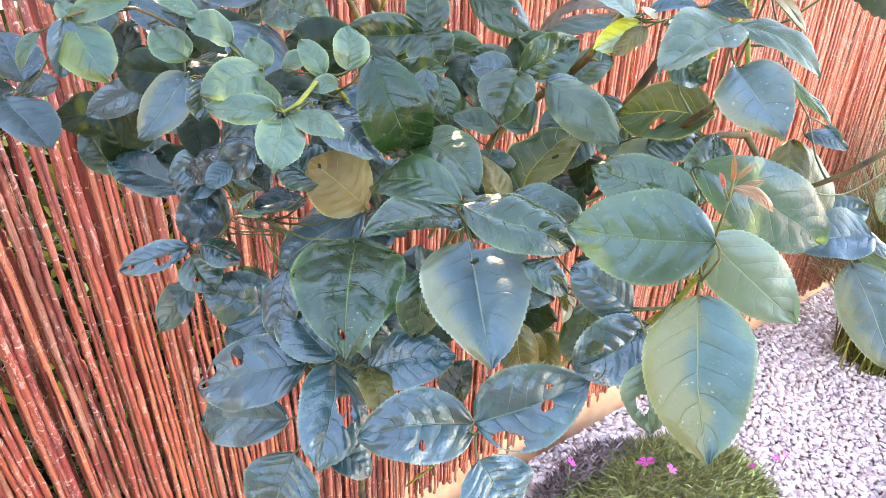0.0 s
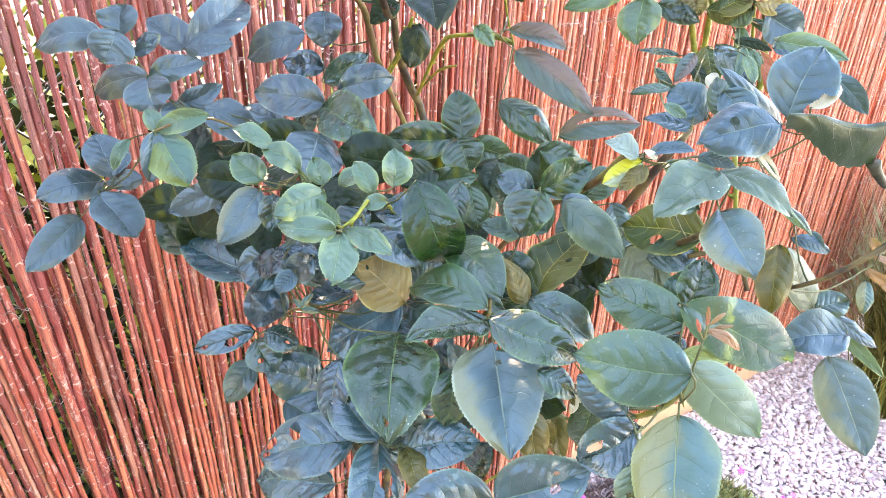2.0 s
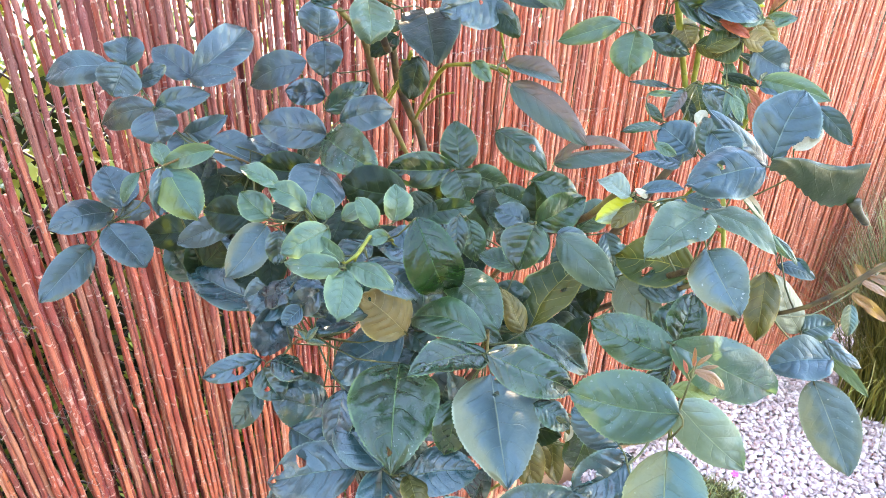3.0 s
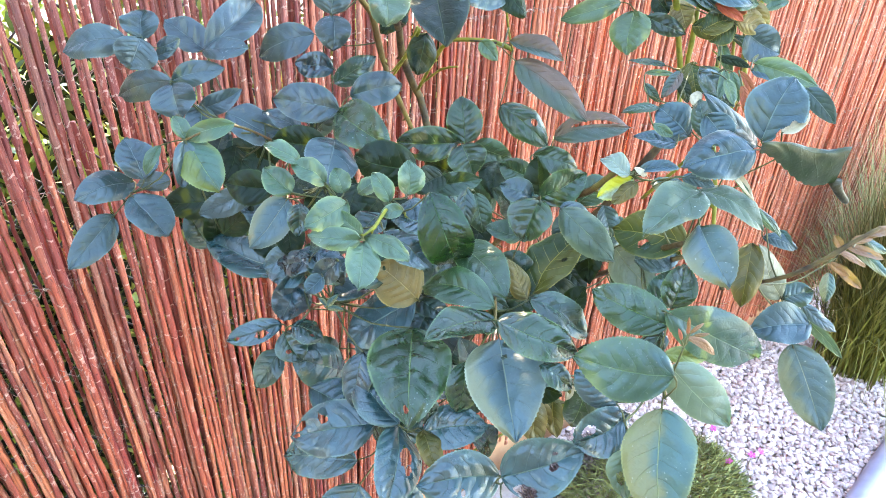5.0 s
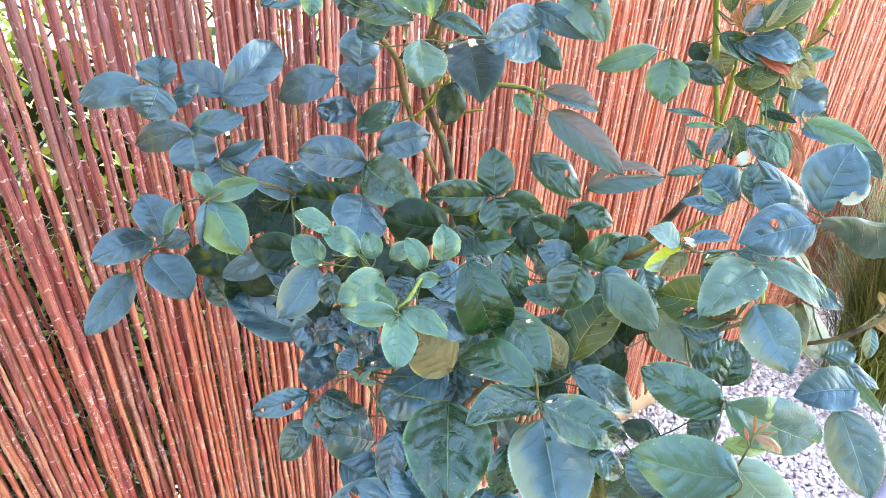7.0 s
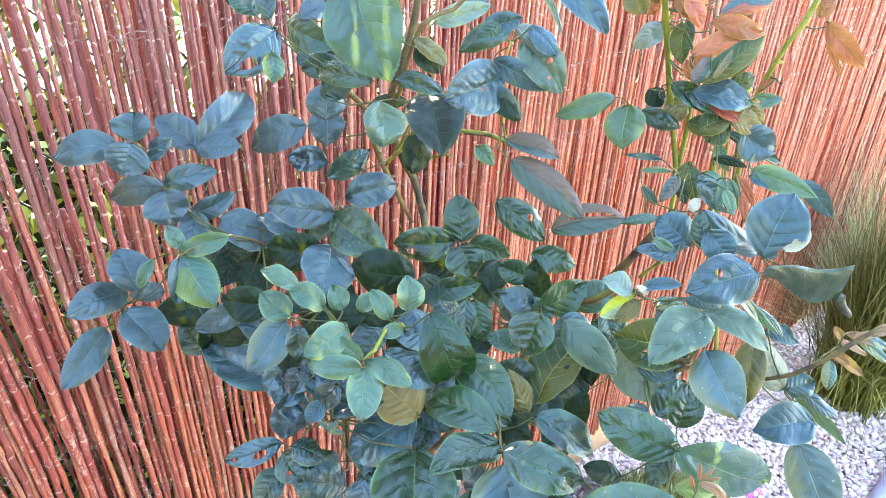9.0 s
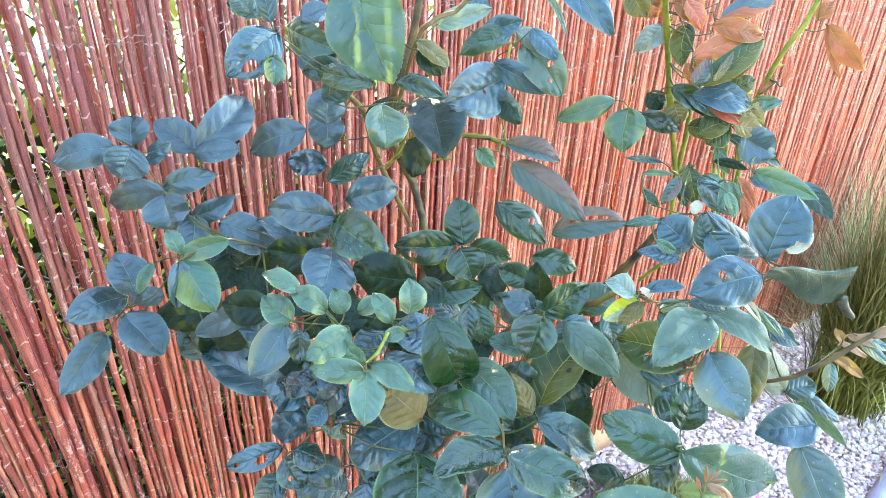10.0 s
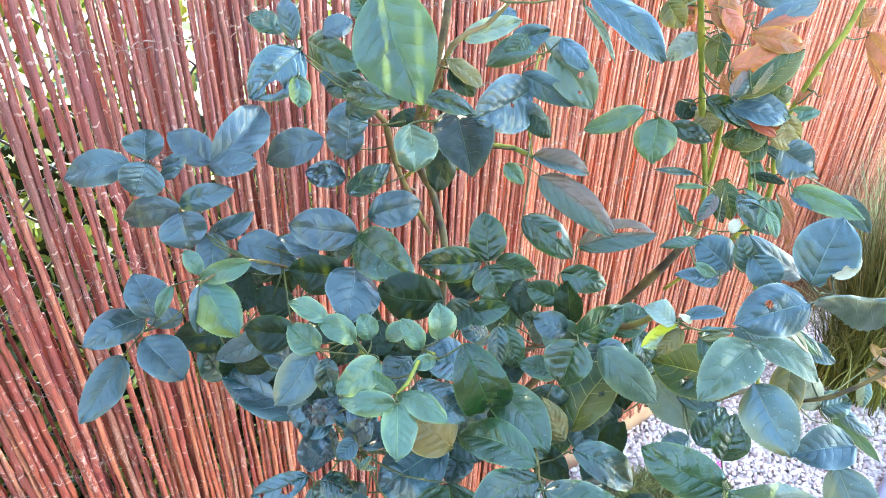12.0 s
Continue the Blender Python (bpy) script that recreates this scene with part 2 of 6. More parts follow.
def cane_material():
    k = Mat("stained_cane")
    own = k.node("ShaderNodeNewGeometry").outputs["Random Per Island"]
    rnd = k.math("FRACT", k.math("ADD", k.random(), own))
    shift = k.node("ShaderNodeCombineXYZ", {0: k.math("MULTIPLY", rnd, 13.0), 2: k.math("MULTIPLY", rnd, 29.0)}).outputs[0]
    streak = k.noise(k.coord("Object", (1, 1, 0.05), shift), 460.0, 5.0, 0.65)
    blot = k.noise(k.coord("Object", (1, 1, 0.30), shift), 34.0, 4.0)
    col = k.mix(k.ramp(rnd, 0.12, 0.65), (0.190, 0.033, 0.022), (0.430, 0.079, 0.036))
    col = k.mix(k.ramp(rnd, 0.55, 1.0), col, (0.520, 0.140, 0.062))
    # some canes faded to tan, some kept a deep crimson
    other = k.math("FRACT", k.math("MULTIPLY", rnd, 5.3))
    col = k.mix(k.math("MULTIPLY", k.ramp(other, 0.80, 0.84), 0.60), col, (0.500, 0.220, 0.130))
    col = k.mix(k.math("SUBTRACT", 0.65, k.math("MULTIPLY", k.ramp(other, 0.12, 0.16), 0.65)), col, (0.235, 0.024, 0.022))
    col = k.mix(k.ramp(streak, 0.34, 0.66), k.mix(0.6, col, (0.055, 0.013, 0.010)), col)
    col = k.mix(k.math("MULTIPLY", k.ramp(blot, 0.50, 0.70), 0.55), col, (0.490, 0.160, 0.082))
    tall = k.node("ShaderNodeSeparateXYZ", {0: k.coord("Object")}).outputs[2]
    # upper canes mauve, most at the left: bluish shade put into the colour
    blue_shade = k.math("MULTIPLY", k.ramp(k.math("ADD", tall, k.math("MULTIPLY", blot, 0.3)), 0.55, 1.25), 0.75)
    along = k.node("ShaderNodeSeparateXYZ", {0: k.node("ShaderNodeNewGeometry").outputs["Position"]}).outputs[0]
    blue_shade = k.math("MULTIPLY", blue_shade, k.math("SUBTRACT", 1.0, k.math("MULTIPLY", k.ramp(along, 0.15, 0.60), 0.75)))
    col = k.mix(blue_shade, col, k.mix(k.ramp(k.math("FRACT", k.math("MULTIPLY", rnd, 7.0)), 0.2, 0.8), (0.125, 0.040, 0.044), (0.245, 0.084, 0.074)))
    # paler orange towards the far end of the fence
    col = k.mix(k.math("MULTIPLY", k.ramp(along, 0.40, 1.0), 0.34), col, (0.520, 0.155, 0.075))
    # worn flakes where the stain has come off, and dark pits
    scar = k.ramp(k.noise(k.coord("Object", (1, 1, 0.30), shift), 150.0, 3.0, 0.6), 0.61, 0.67)
    col = k.mix(k.math("MULTIPLY", scar, 0.42), col, (0.54, 0.32, 0.25))
    flecked = k.math("MULTIPLY", k.ramp(k.noise(k.coord("Object", (1, 1, 0.4), shift), 34.0, 2.0), 0.54, 0.60), k.ramp(k.noise(k.coord("Object", (1, 1, 0.5), shift), 330.0, 2.0, 0.6), 0.55, 0.60))
    col = k.mix(k.math("MULTIPLY", flecked, 0.34), col, (0.60, 0.42, 0.34))
    dull = k.ramp(k.noise(k.coord("Object", (1, 1, 0.22), shift), 75.0, 4.0, 0.65), 0.50, 0.66)
    col = k.mix(k.math("MULTIPLY", dull, 0.35), col, (0.150, 0.026, 0.018))
    pit = k.ramp(k.noise(k.coord("Object", (1, 1, 0.5), shift), 230.0, 2.0), 0.65, 0.71)
    col = k.mix(k.math("MULTIPLY", pit, 0.65), col, (0.022, 0.008, 0.006))
    # joints of the cane: pale broken rings
    high = k.node("ShaderNodeSeparateXYZ", {0: k.coord("Object")}).outputs[2]
    joint = k.math("LESS_THAN", k.math("FRACT", k.math("ADD", k.math("MULTIPLY", high, 26.0), k.math("ADD", k.math("MULTIPLY", rnd, 9.0), k.math("MULTIPLY", blot, 0.9)))), 0.055)
    broken = k.math("GREATER_THAN", k.noise(k.coord("Object", (1, 1, 0.5), shift), 160.0, 1.0), 0.49)
    col = k.mix(k.math("MULTIPLY", k.math("MULTIPLY", joint, broken), 0.46), col, (0.60, 0.43, 0.34))
    grain = k.math("ADD", streak, k.math("ADD", k.math("MULTIPLY", blot, 0.8), joint))
    return k.out(col, k.math("ADD", 0.30, k.math("MULTIPLY", streak, 0.25)), k.bump(grain, 0.9, 0.0025), 0.3)


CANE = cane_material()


def plain(name, a, b, scale, rough, bump=0.3, dist=0.002, metallic=0.0, spec=0.5, island=False):
    k = Mat(name)
    obj = k.coord("Object")
    f = k.noise(obj, scale, 5.0)
    if island:
        own = k.math("FRACT", k.math("ADD", k.node("ShaderNodeNewGeometry").outputs["Random Per Island"], k.random()))
        f = k.math("ADD", k.math("MULTIPLY", f, 0.4), k.math("MULTIPLY", own, 0.7))
    k.b.inputs["Metallic"].default_value = metallic
    return k.out(k.mix(k.ramp(f, 0.25, 0.85), a, b), rough, k.bump(k.noise(obj, scale * 5, 4.0), bump, dist), spec)


PEBBLE = plain("white_pebble", (0.44, 0.305, 0.275), (0.735, 0.57, 0.52), 40.0, 0.6, island=True)
SOIL = plain("sandy_ground", (0.36, 0.29, 0.25), (0.55, 0.46, 0.40), 25.0, 0.95, 0.7, 0.01)
BOARD = plain("weathered_board", (0.50, 0.25, 0.13), (0.68, 0.39, 0.22), 18.0, 0.75)
WIRE = plain("galvanised_wire", (0.17, 0.10, 0.08), (0.44, 0.33, 0.28), 60.0, 0.45, metallic=0.2)
MESH_WIRE = plain("coated_mesh_wire", (0.012, 0.020, 0.018), (0.03, 0.045, 0.04), 90.0, 0.45)
GRASS_K = Mat("fine_grass")
_g = GRASS_K.node("ShaderNodeNewGeometry").outputs["Random Per Island"]
_h = GRASS_K.node("ShaderNodeSeparateXYZ", {0: GRASS_K.coord("Object")}).outputs[2]
_c = GRASS_K.mix(_g, (0.050, 0.052, 0.008), (0.210, 0.195, 0.034))
_c = GRASS_K.mix(GRASS_K.ramp(GRASS_K.math("ADD", _h, GRASS_K.math("MULTIPLY", _g, 0.25)), 0.30, 0.85), _c, GRASS_K.mix(_g, (0.05, 0.055, 0.015), (0.36, 0.30, 0.13)))
GRASS = GRASS_K.out(_c, 0.6, None, 0.2)
CUSHION = plain("cushion_foliage", (0.070, 0.078, 0.017), (0.27, 0.26, 0.068), 30.0, 0.7, island=True)
SPENT = plain("spent_bloom", (0.10, 0.068, 0.062), (0.24, 0.165, 0.155), 40.0, 0.8, island=True)
PINK = plain("pink_petal", (0.50, 0.03, 0.24), (0.66, 0.08, 0.34), 80.0, 0.5)
HEDGE = plain("hedge_leaf", (0.030, 0.070, 0.010), (0.27, 0.36, 0.05), 6.0, 0.5, island=True)
# near-black green that holds the shade seen between the canes
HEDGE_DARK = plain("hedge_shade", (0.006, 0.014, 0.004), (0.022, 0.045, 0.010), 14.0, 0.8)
DARK_WALL = plain("dark_wall", (0.05, 0.055, 0.05), (0.09, 0.095, 0.085), 6.0, 0.9)
EDGING = plain("grey_edging", (0.28, 0.27, 0.36), (0.36, 0.35, 0.44), 20.0, 0.6)
PALE = plain("dry_bract", (0.24, 0.20, 0.11), (0.40, 0.34, 0.23), 120.0, 0.6)
LEAF["dry"] = PALE

# ---- builders ----
def solid(name, bm, material, parent=None, label="", smooth=True):
    me = bpy.data.meshes.new(name)
    bm.to_mesh(me)
    bm.free()
    me.materials.append(material)
    for p in me.polygons:
        p.use_smooth = smooth
    ob = new(name, me)
    ob.parent = parent
    if label:
        ob["label"] = label
    return ob


def part(name, bm, material, parent, label="", smooth=True):
    return solid(name, bm, material, parent, label, smooth)


def thing(name, place, label, category, group="", kind=""):
    e = new(name)
    e.location = place
    return tagged(e, label, category, group, kind)


def sheet(name, verts, faces, material, parent=None, smooth=True):
    me = bpy.data.meshes.new(name)
    me.from_pydata(verts, [], faces)
    me.materials.append(material)
    for p in me.polygons:
        p.use_smooth = smooth
    ob = new(name, me)
    ob.parent = parent
    return ob


def add_box(bm, x0, y0, z0, x1, y1, z1, bevel=0.0):
    r = bmesh.ops.create_cube(bm, size=1.0)
    for v in r["verts"]:
        v.co = Vector((x0 + (v.co.x + 0.5) * (x1 - x0), y0 + (v.co.y + 0.5) * (y1 - y0), z0 + (v.co.z + 0.5) * (z1 - z0)))
    if bevel:
        edges = list({e for v in r["verts"] for e in v.link_edges})
        bmesh.ops.bevel(bm, geom=edges, offset=bevel, segments=2, affect="EDGES")


def tube(bm, pts, radii, sides=7, knots=0.0, seed=0):
    """A round stem through pts, smoothed; knots thickens it unevenly."""
    rng = random.Random(seed)
    pts = [Vector(p) for p in pts]
    fine, rad = [], []
    for i in range(len(pts) - 1):
        p0, p1, p2, p3 = pts[max(i - 1, 0)], pts[i], pts[i + 1], pts[min(i + 2, len(pts) - 1)]
        n = max(2, int((p2 - p1).length / 0.012))
        for j in range(n):
            s = j / n
            fine.append(0.5 * (2 * p1 + (p2 - p0) * s + (2 * p0 - 5 * p1 + 4 * p2 - p3) * s * s + (3 * p1 - p0 - 3 * p2 + p3) * s ** 3))
            rad.append(radii[i] * (1 - s) + radii[i + 1] * s)
    fine.append(pts[-1]), rad.append(radii[-1])
    rings, side = [], None
    for i, p in enumerate(fine):
        d = (fine[min(i + 1, len(fine) - 1)] - fine[max(i - 1, 0)]).normalized()
        side = d.orthogonal().normalized() if side is None else (side - d * side.dot(d)).normalized()
        up = d.cross(side)
        r = rad[i] * (1 + knots * rng.uniform(-0.3, 1.0) * (rng.random() < 0.25))
        rings.append([bm.verts.new(p + r * (math.cos(a) * side + math.sin(a) * up)) for a in (2 * math.pi * k / sides for k in range(sides))])
    for a, b in zip(rings, rings[1:]):
        for k in range(sides):
            bm.faces.new((a[k], a[(k + 1) % sides], b[(k + 1) % sides], b[k]))
    bm.faces.new(rings[0][::-1]), bm.faces.new(rings[-1])


# ---- ground, board and edging ----
FENCE_Y = 0.747
GROUND = sheet("ground", [(-60, -60, -0.012), (60, -60, -0.012), (60, 60, -0.012), (-60, 60, -0.012)], [(0, 1, 2, 3)], SOIL)
tagged(GROUND, "bare sandy soil under the pebbles", "ground", kind="structure")

bm = bmesh.new()
add_box(bm, -1.5, 0.800, -0.02, 4.2, 0.825, 0.26, 0.004)
board = solid("base_board", bm, BOARD)
tagged(board, "long tan wooden board behind the foot of the fence", "board", kind="structure")

bm = bmesh.new()
tube(bm, [(1.20, 0.22, 0.01), (1.45, 0.262, 0.012), (1.70, 0.298, 0.012), (2.2, 0.36, 0.012)], [0.035] * 4, 10)
edging = solid("bed_edging", bm, EDGING)
tagged(edging, "smooth grey lavender edging along the gravel bed", "edging", kind="structure")

# plain unseen walls added behind and beside the viewer to block low sky
for name, box in (("wall_south", (-2.9, -2.7, -0.02, 0.8, -2.5, 3.2)), ("wall_west", (-3.1, -2.7, -0.02, -2.9, 0.8, 2.2))):
    bm = bmesh.new()
    add_box(bm, *box, 0.01)
    tagged(solid(name, bm, DARK_WALL, smooth=False), "plain dark wall added out of view to block low sky light", "wall", kind="structure")

# ---- pebbles ----
rng = random.Random(5)
protos = []
for k in range(10):
    bm = bmesh.new()
    bmesh.ops.create_icosphere(bm, subdivisions=1, radius=1.0)
    sx, sy, sz = rng.uniform(0.8, 1.3), rng.uniform(0.65, 1.0), rng.uniform(0.45, 0.7)
    for v in bm.verts:
        n = 1 + 0.25 * noise.noise(v.co * 1.3 + Vector((k * 7.1, 0, 0)))
        v.co = Vector((v.co.x * sx, v.co.y * sy, v.co.z * sz)) * n
    protos.append((np.array([v.co[:] for v in bm.verts]), np.array([[v.index for v in f.verts] for f in bm.faces])))
    bm.free()


PEBBLE_MESHES = []
for pv, pf in protos:
    me = bpy.data.meshes.new("pebble")
    me.from_pydata(pv.tolist(), [], pf.tolist())
    me.materials.append(PEBBLE)
    PEBBLE_MESHES.append(me)


def pebbles(name, x0, x1, y0, y1, step, size):
    """A bed of pebbles in two layers; those of the upper layer in its nearest patch are picked apart."""
    vs, fs, count, single = [], [], 0, []
    for layer in range(2):
        x = x0
        while x < x1:
            y = y0
            while y < y1:
                px, py = x + rng.uniform(-0.5, 0.5) * step, y + rng.uniform(-0.5, 0.5) * step
                which = rng.randrange(10)
                pv, pf = protos[which]
                turn = Euler((rng.uniform(-0.6, 0.6), rng.uniform(-0.6, 0.6), rng.uniform(0, 6.3)))
                m = np.array(turn.to_matrix())
                r = size * rng.uniform(0.55, 1.3)
                place = (px, py, layer * 0.007 - 0.002)
                if layer and 1.12 < px < 1.32 and 0.30 < py < 0.48:
                    single.append((which, place, turn, r))
                else:
                    vs.append((pv * r) @ m.T + np.array(place))
                    fs.append(pf + count)
                    count += len(pv)
                y += step
            x += step
    ob = sheet(name, np.concatenate(vs).tolist(), np.concatenate(fs).tolist(), PEBBLE, smooth=False)
    for which, place, turn, r in single:
        pebble = new("pebble", PEBBLE_MESHES[which])
        pebble.parent = ob
        pebble.matrix_basis = Matrix.LocRotScale(place, turn, (r, r, r))
    return ob


gravel = pebbles("gravel", 0.85, 2.6, 0.24, 0.80, 0.0112, 0.0078)
tagged(gravel, "white and pinkish rounded pebbles covering the bed", "gravel", kind="stuff")

# ---- the cane fence ----
fence = thing("cane_fence", (0, FENCE_Y, 0), "red-brown stained cane screen bound with thin wire", "fence", kind="structure")
CANE_MESHES = []
for k in range(14):
    rng = random.Random(100 + k)
    bm = bmesh.new()
    bend, ph = rng.uniform(0.001, 0.0055), rng.uniform(0, 6.3)
    levels, joints, z = [], [], 0.0
    while z < 1.60:
        # a joint: thinner below, swollen at the ring, thinner above
        levels += [z, z + 0.006, z + 0.012]
        joints += [0.0, 1.0, 0.0]
        gap = rng.uniform(0.06, 0.14)
        levels += [z + 0.012 + gap * q for q in (0.35, 0.7)]
        joints += [0.0, 0.0]
        z += 0.012 + gap
    rings, kx, ky = [], 0.0, 0.0
    for z, joint in zip(levels, joints):
        r = 0.0044 * (1.06 - 0.16 * z / 1.6) * rng.uniform(0.84, 1.12) * (1.0 + 0.20 * joint)
        kx, ky = kx * 0.8 + rng.gauss(0, 0.0008), ky * 0.8 + rng.gauss(0, 0.0006)
        cx, cy = bend * math.sin(z * 3.1 + ph) + kx, bend * math.cos(z * 2.3 + ph * 2) + ky
        rings.append([bm.verts.new((cx + r * rng.uniform(0.9, 1.1) * math.cos(a), cy + r * math.sin(a), z)) for a in (2 * math.pi * j / 6 for j in range(6))])
    for a, b in zip(rings, rings[1:]):
        for j in range(6):
            bm.faces.new((a[j], a[(j + 1) % 6], b[(j + 1) % 6], b[j]))
    bm.faces.new(rings[0][::-1]), bm.faces.new(rings[-1])
    me = bpy.data.meshes.new("cane")
    bm.to_mesh(me)
    bm.free()
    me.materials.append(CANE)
    for p in me.polygons:
        p.use_smooth = len(p.vertices) == 4
    CANE_MESHES.append(me)

rng = random.Random(11)
FRONT, far_v, far_f = [], [], []
for row, (x, end, back) in enumerate(((-0.75, 3.4, 0.0), (-0.70, 3.4, 0.020))):
    while x < end:
        slim = 0.82 - 0.18 * min(1.0, max(0.0, (x - 0.12) / 0.22)) + 0.10 * min(1.0, max(0.0, (x - 0.7) / 0.5))
        thick = rng.uniform(0.68, 1.30) * slim
        low = 0.135 + 0.03 * math.sin(x * 2.0) + rng.uniform(-0.012, 0.02)
        lean = rng.uniform(-0.16, 0.16) + (1.0 if x < 0.35 else 0.9) * noise.noise(Vector((x * 5.0, row * 5.0, 0)))
        lean -= 15.0 * max(0.0, 0.36 - max(x, -0.3))
        spin, off = rng.uniform(0, 360), back + rng.uniform(-0.004, 0.004)
        me = CANE_MESHES[rng.randrange(14)]
        m = pose(x, off, low, rng.uniform(-0.2, 0.2), lean, 0) @ pose(0, 0, 0, 0, 0, spin) @ Matrix.Diagonal((thick, thick, rng.uniform(0.42, 0.56) if row and x < 0.16 else 1.05, 1.0))
        if row == 0 and -0.12 < x < 1.42:
            ob = new("cane", me)
            ob.parent, ob.matrix_basis = fence, m
        else:
            n = len(far_v)
            far_v += [tuple(m @ v.co) for v in me.vertices]
            far_f += [tuple(n + i for i in p.vertices) for p in me.polygons]
        if row == 0:
            FRONT.append((x, off, low, lean, thick * 0.0044))
            x += (0.0079 if x < 0.3 else 0.0090) * thick * rng.uniform(0.84, 1.08)
            if rng.random() < (0.03 if x < 0.30 else 0.04):
                x += rng.uniform(0.002, 0.008)
        else:
            x += 0.0090 * thick * rng.uniform(0.9, 1.3) * (1.2 if x < 0.16 else 2.0 if x < 0.25 else 0.85)
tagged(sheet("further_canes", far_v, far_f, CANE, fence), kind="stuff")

# binding wires: each passes before one cane and behind the next
for k in range(13):
    z = 0.24 + 0.1165 * k
    for phase in (0, 1):
        pts = []
        for i, (cx, cy, low, lean, r) in enumerate(FRONT):
            if -0.35 < cx < 2.5:
                px = cx + math.sin(radians(lean)) * (z - low)
                before = (i + phase) % 2 == 0
                wob = 0.009 * noise.noise(Vector((cx * 9.0, z * 9.0, phase))) + 0.002 * noise.noise(Vector((cx * 90.0, z * 9.0, phase)))
                if before:
                    pts += [(px - r * 0.75, cy - r * 0.75, z + wob + 0.002 * phase), (px, cy - r - 0.0012, z + wob - 0.001 - 0.005 * abs(noise.noise(Vector((cx * 61.0, z * 9.0, 2.0))))), (px + r * 0.75, cy - r * 0.75, z + wob)]
                else:
                    pts.append((px, cy + r + 0.0012, z + wob))
        pts.sort()
        vs, fs = [], []
        for i, p in enumerate(pts):
            n = len(vs)
            for a in (0.0, 2.1, 4.2):
                vs.append((p[0], p[1] + 0.0006 * math.cos(a), p[2] + 0.0006 * math.sin(a)))
            if i:
                for j in range(3):
                    fs.append((n - 3 + j, n - 3 + (j + 1) % 3, n + (j + 1) % 3, n + j))
        sheet("binding_wire", vs, fs, WIRE, fence)

# ---- behind the fence: wire netting and a hedge ----
bm = bmesh.new()
step, top = 0.085, 1.75
for k in range(-44, 70):
    for way in (1, -1):
        x0 = k * step
        tube(bm, [(x0, 0.862, 0.0), (x0 + way * top, 0.862 + 0.003 * way, top)], [0.0016, 0.0016], 4)
netting = solid("wire_netting", bm, MESH_WIRE)
tagged(netting, "dark coated wire netting behind the cane screen", "netting", kind="structure")


def foliage(name, spots, size, material, seed):
    """Loose leafy growth: small bent blades strewn round the spots (centre and radii)."""
    r = random.Random(seed)
    vs, fs = [], []
    for cx, cy, cz, rx, ry, rz, count in spots:
        for i in range(count):
            p = Vector((r.gauss(0, 0.5), r.gauss(0, 0.5), r.gauss(0, 0.5)))
            p = Vector((cx + p.x * rx, cy + p.y * ry, cz + p.z * rz))
            m = Euler((r.uniform(-1.2, 1.2), r.uniform(-1.2, 1.2), r.uniform(0, 6.3))).to_matrix()
            s = size * r.uniform(0.5, 1.3)
            n = len(vs)
            for q in ((0, 0, 0), (0.4, 0.22, 0.05), (0.4, -0.22, 0.05), (0.8, 0.14, 0.0), (0.8, -0.14, 0.0), (1.1, 0, -0.1)):
                vs.append(tuple(p + m @ (Vector(q) * s)))
            fs += [(n, n + 2, n + 1), (n + 1, n + 2, n + 4, n + 3), (n + 3, n + 4, n + 5)]
    return sheet(name, vs, fs, material)


# bumpy dark sheet, added so the gaps read as shaded hedge depth
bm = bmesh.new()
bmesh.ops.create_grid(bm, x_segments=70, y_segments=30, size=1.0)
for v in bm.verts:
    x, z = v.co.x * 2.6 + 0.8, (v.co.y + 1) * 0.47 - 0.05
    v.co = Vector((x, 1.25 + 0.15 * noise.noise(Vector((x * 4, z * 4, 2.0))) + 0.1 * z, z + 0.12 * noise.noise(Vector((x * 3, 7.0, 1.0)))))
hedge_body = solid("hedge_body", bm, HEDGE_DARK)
tagged(hedge_body, "dark sheet standing for the shade in the hedge behind the fence", "hedge", kind="structure")
hedge = foliage("hedge", [(-0.7, 1.45, 0.8, 0.6, 0.3, 1.0, 7000), (-0.2, 1.35, 0.8, 0.6, 0.3, 0.9, 6000), (0.4, 1.4, 0.8, 0.6, 0.3, 0.9, 6000), (1.1, 1.5, 0.8, 0.9, 0.3, 0.9, 4000), (-0.35, 1.05, 0.75, 0.55, 0.12, 1.0, 4500), (0.15, 1.05, 0.7, 0.5, 0.12, 0.9, 3000), (-0.1, 1.0, 0.12, 0.9, 0.12, 0.25, 4000)], 0.03, HEDGE, 3)
tagged(hedge, "green hedge leaves glimpsed behind the fence", "hedge", kind="stuff")

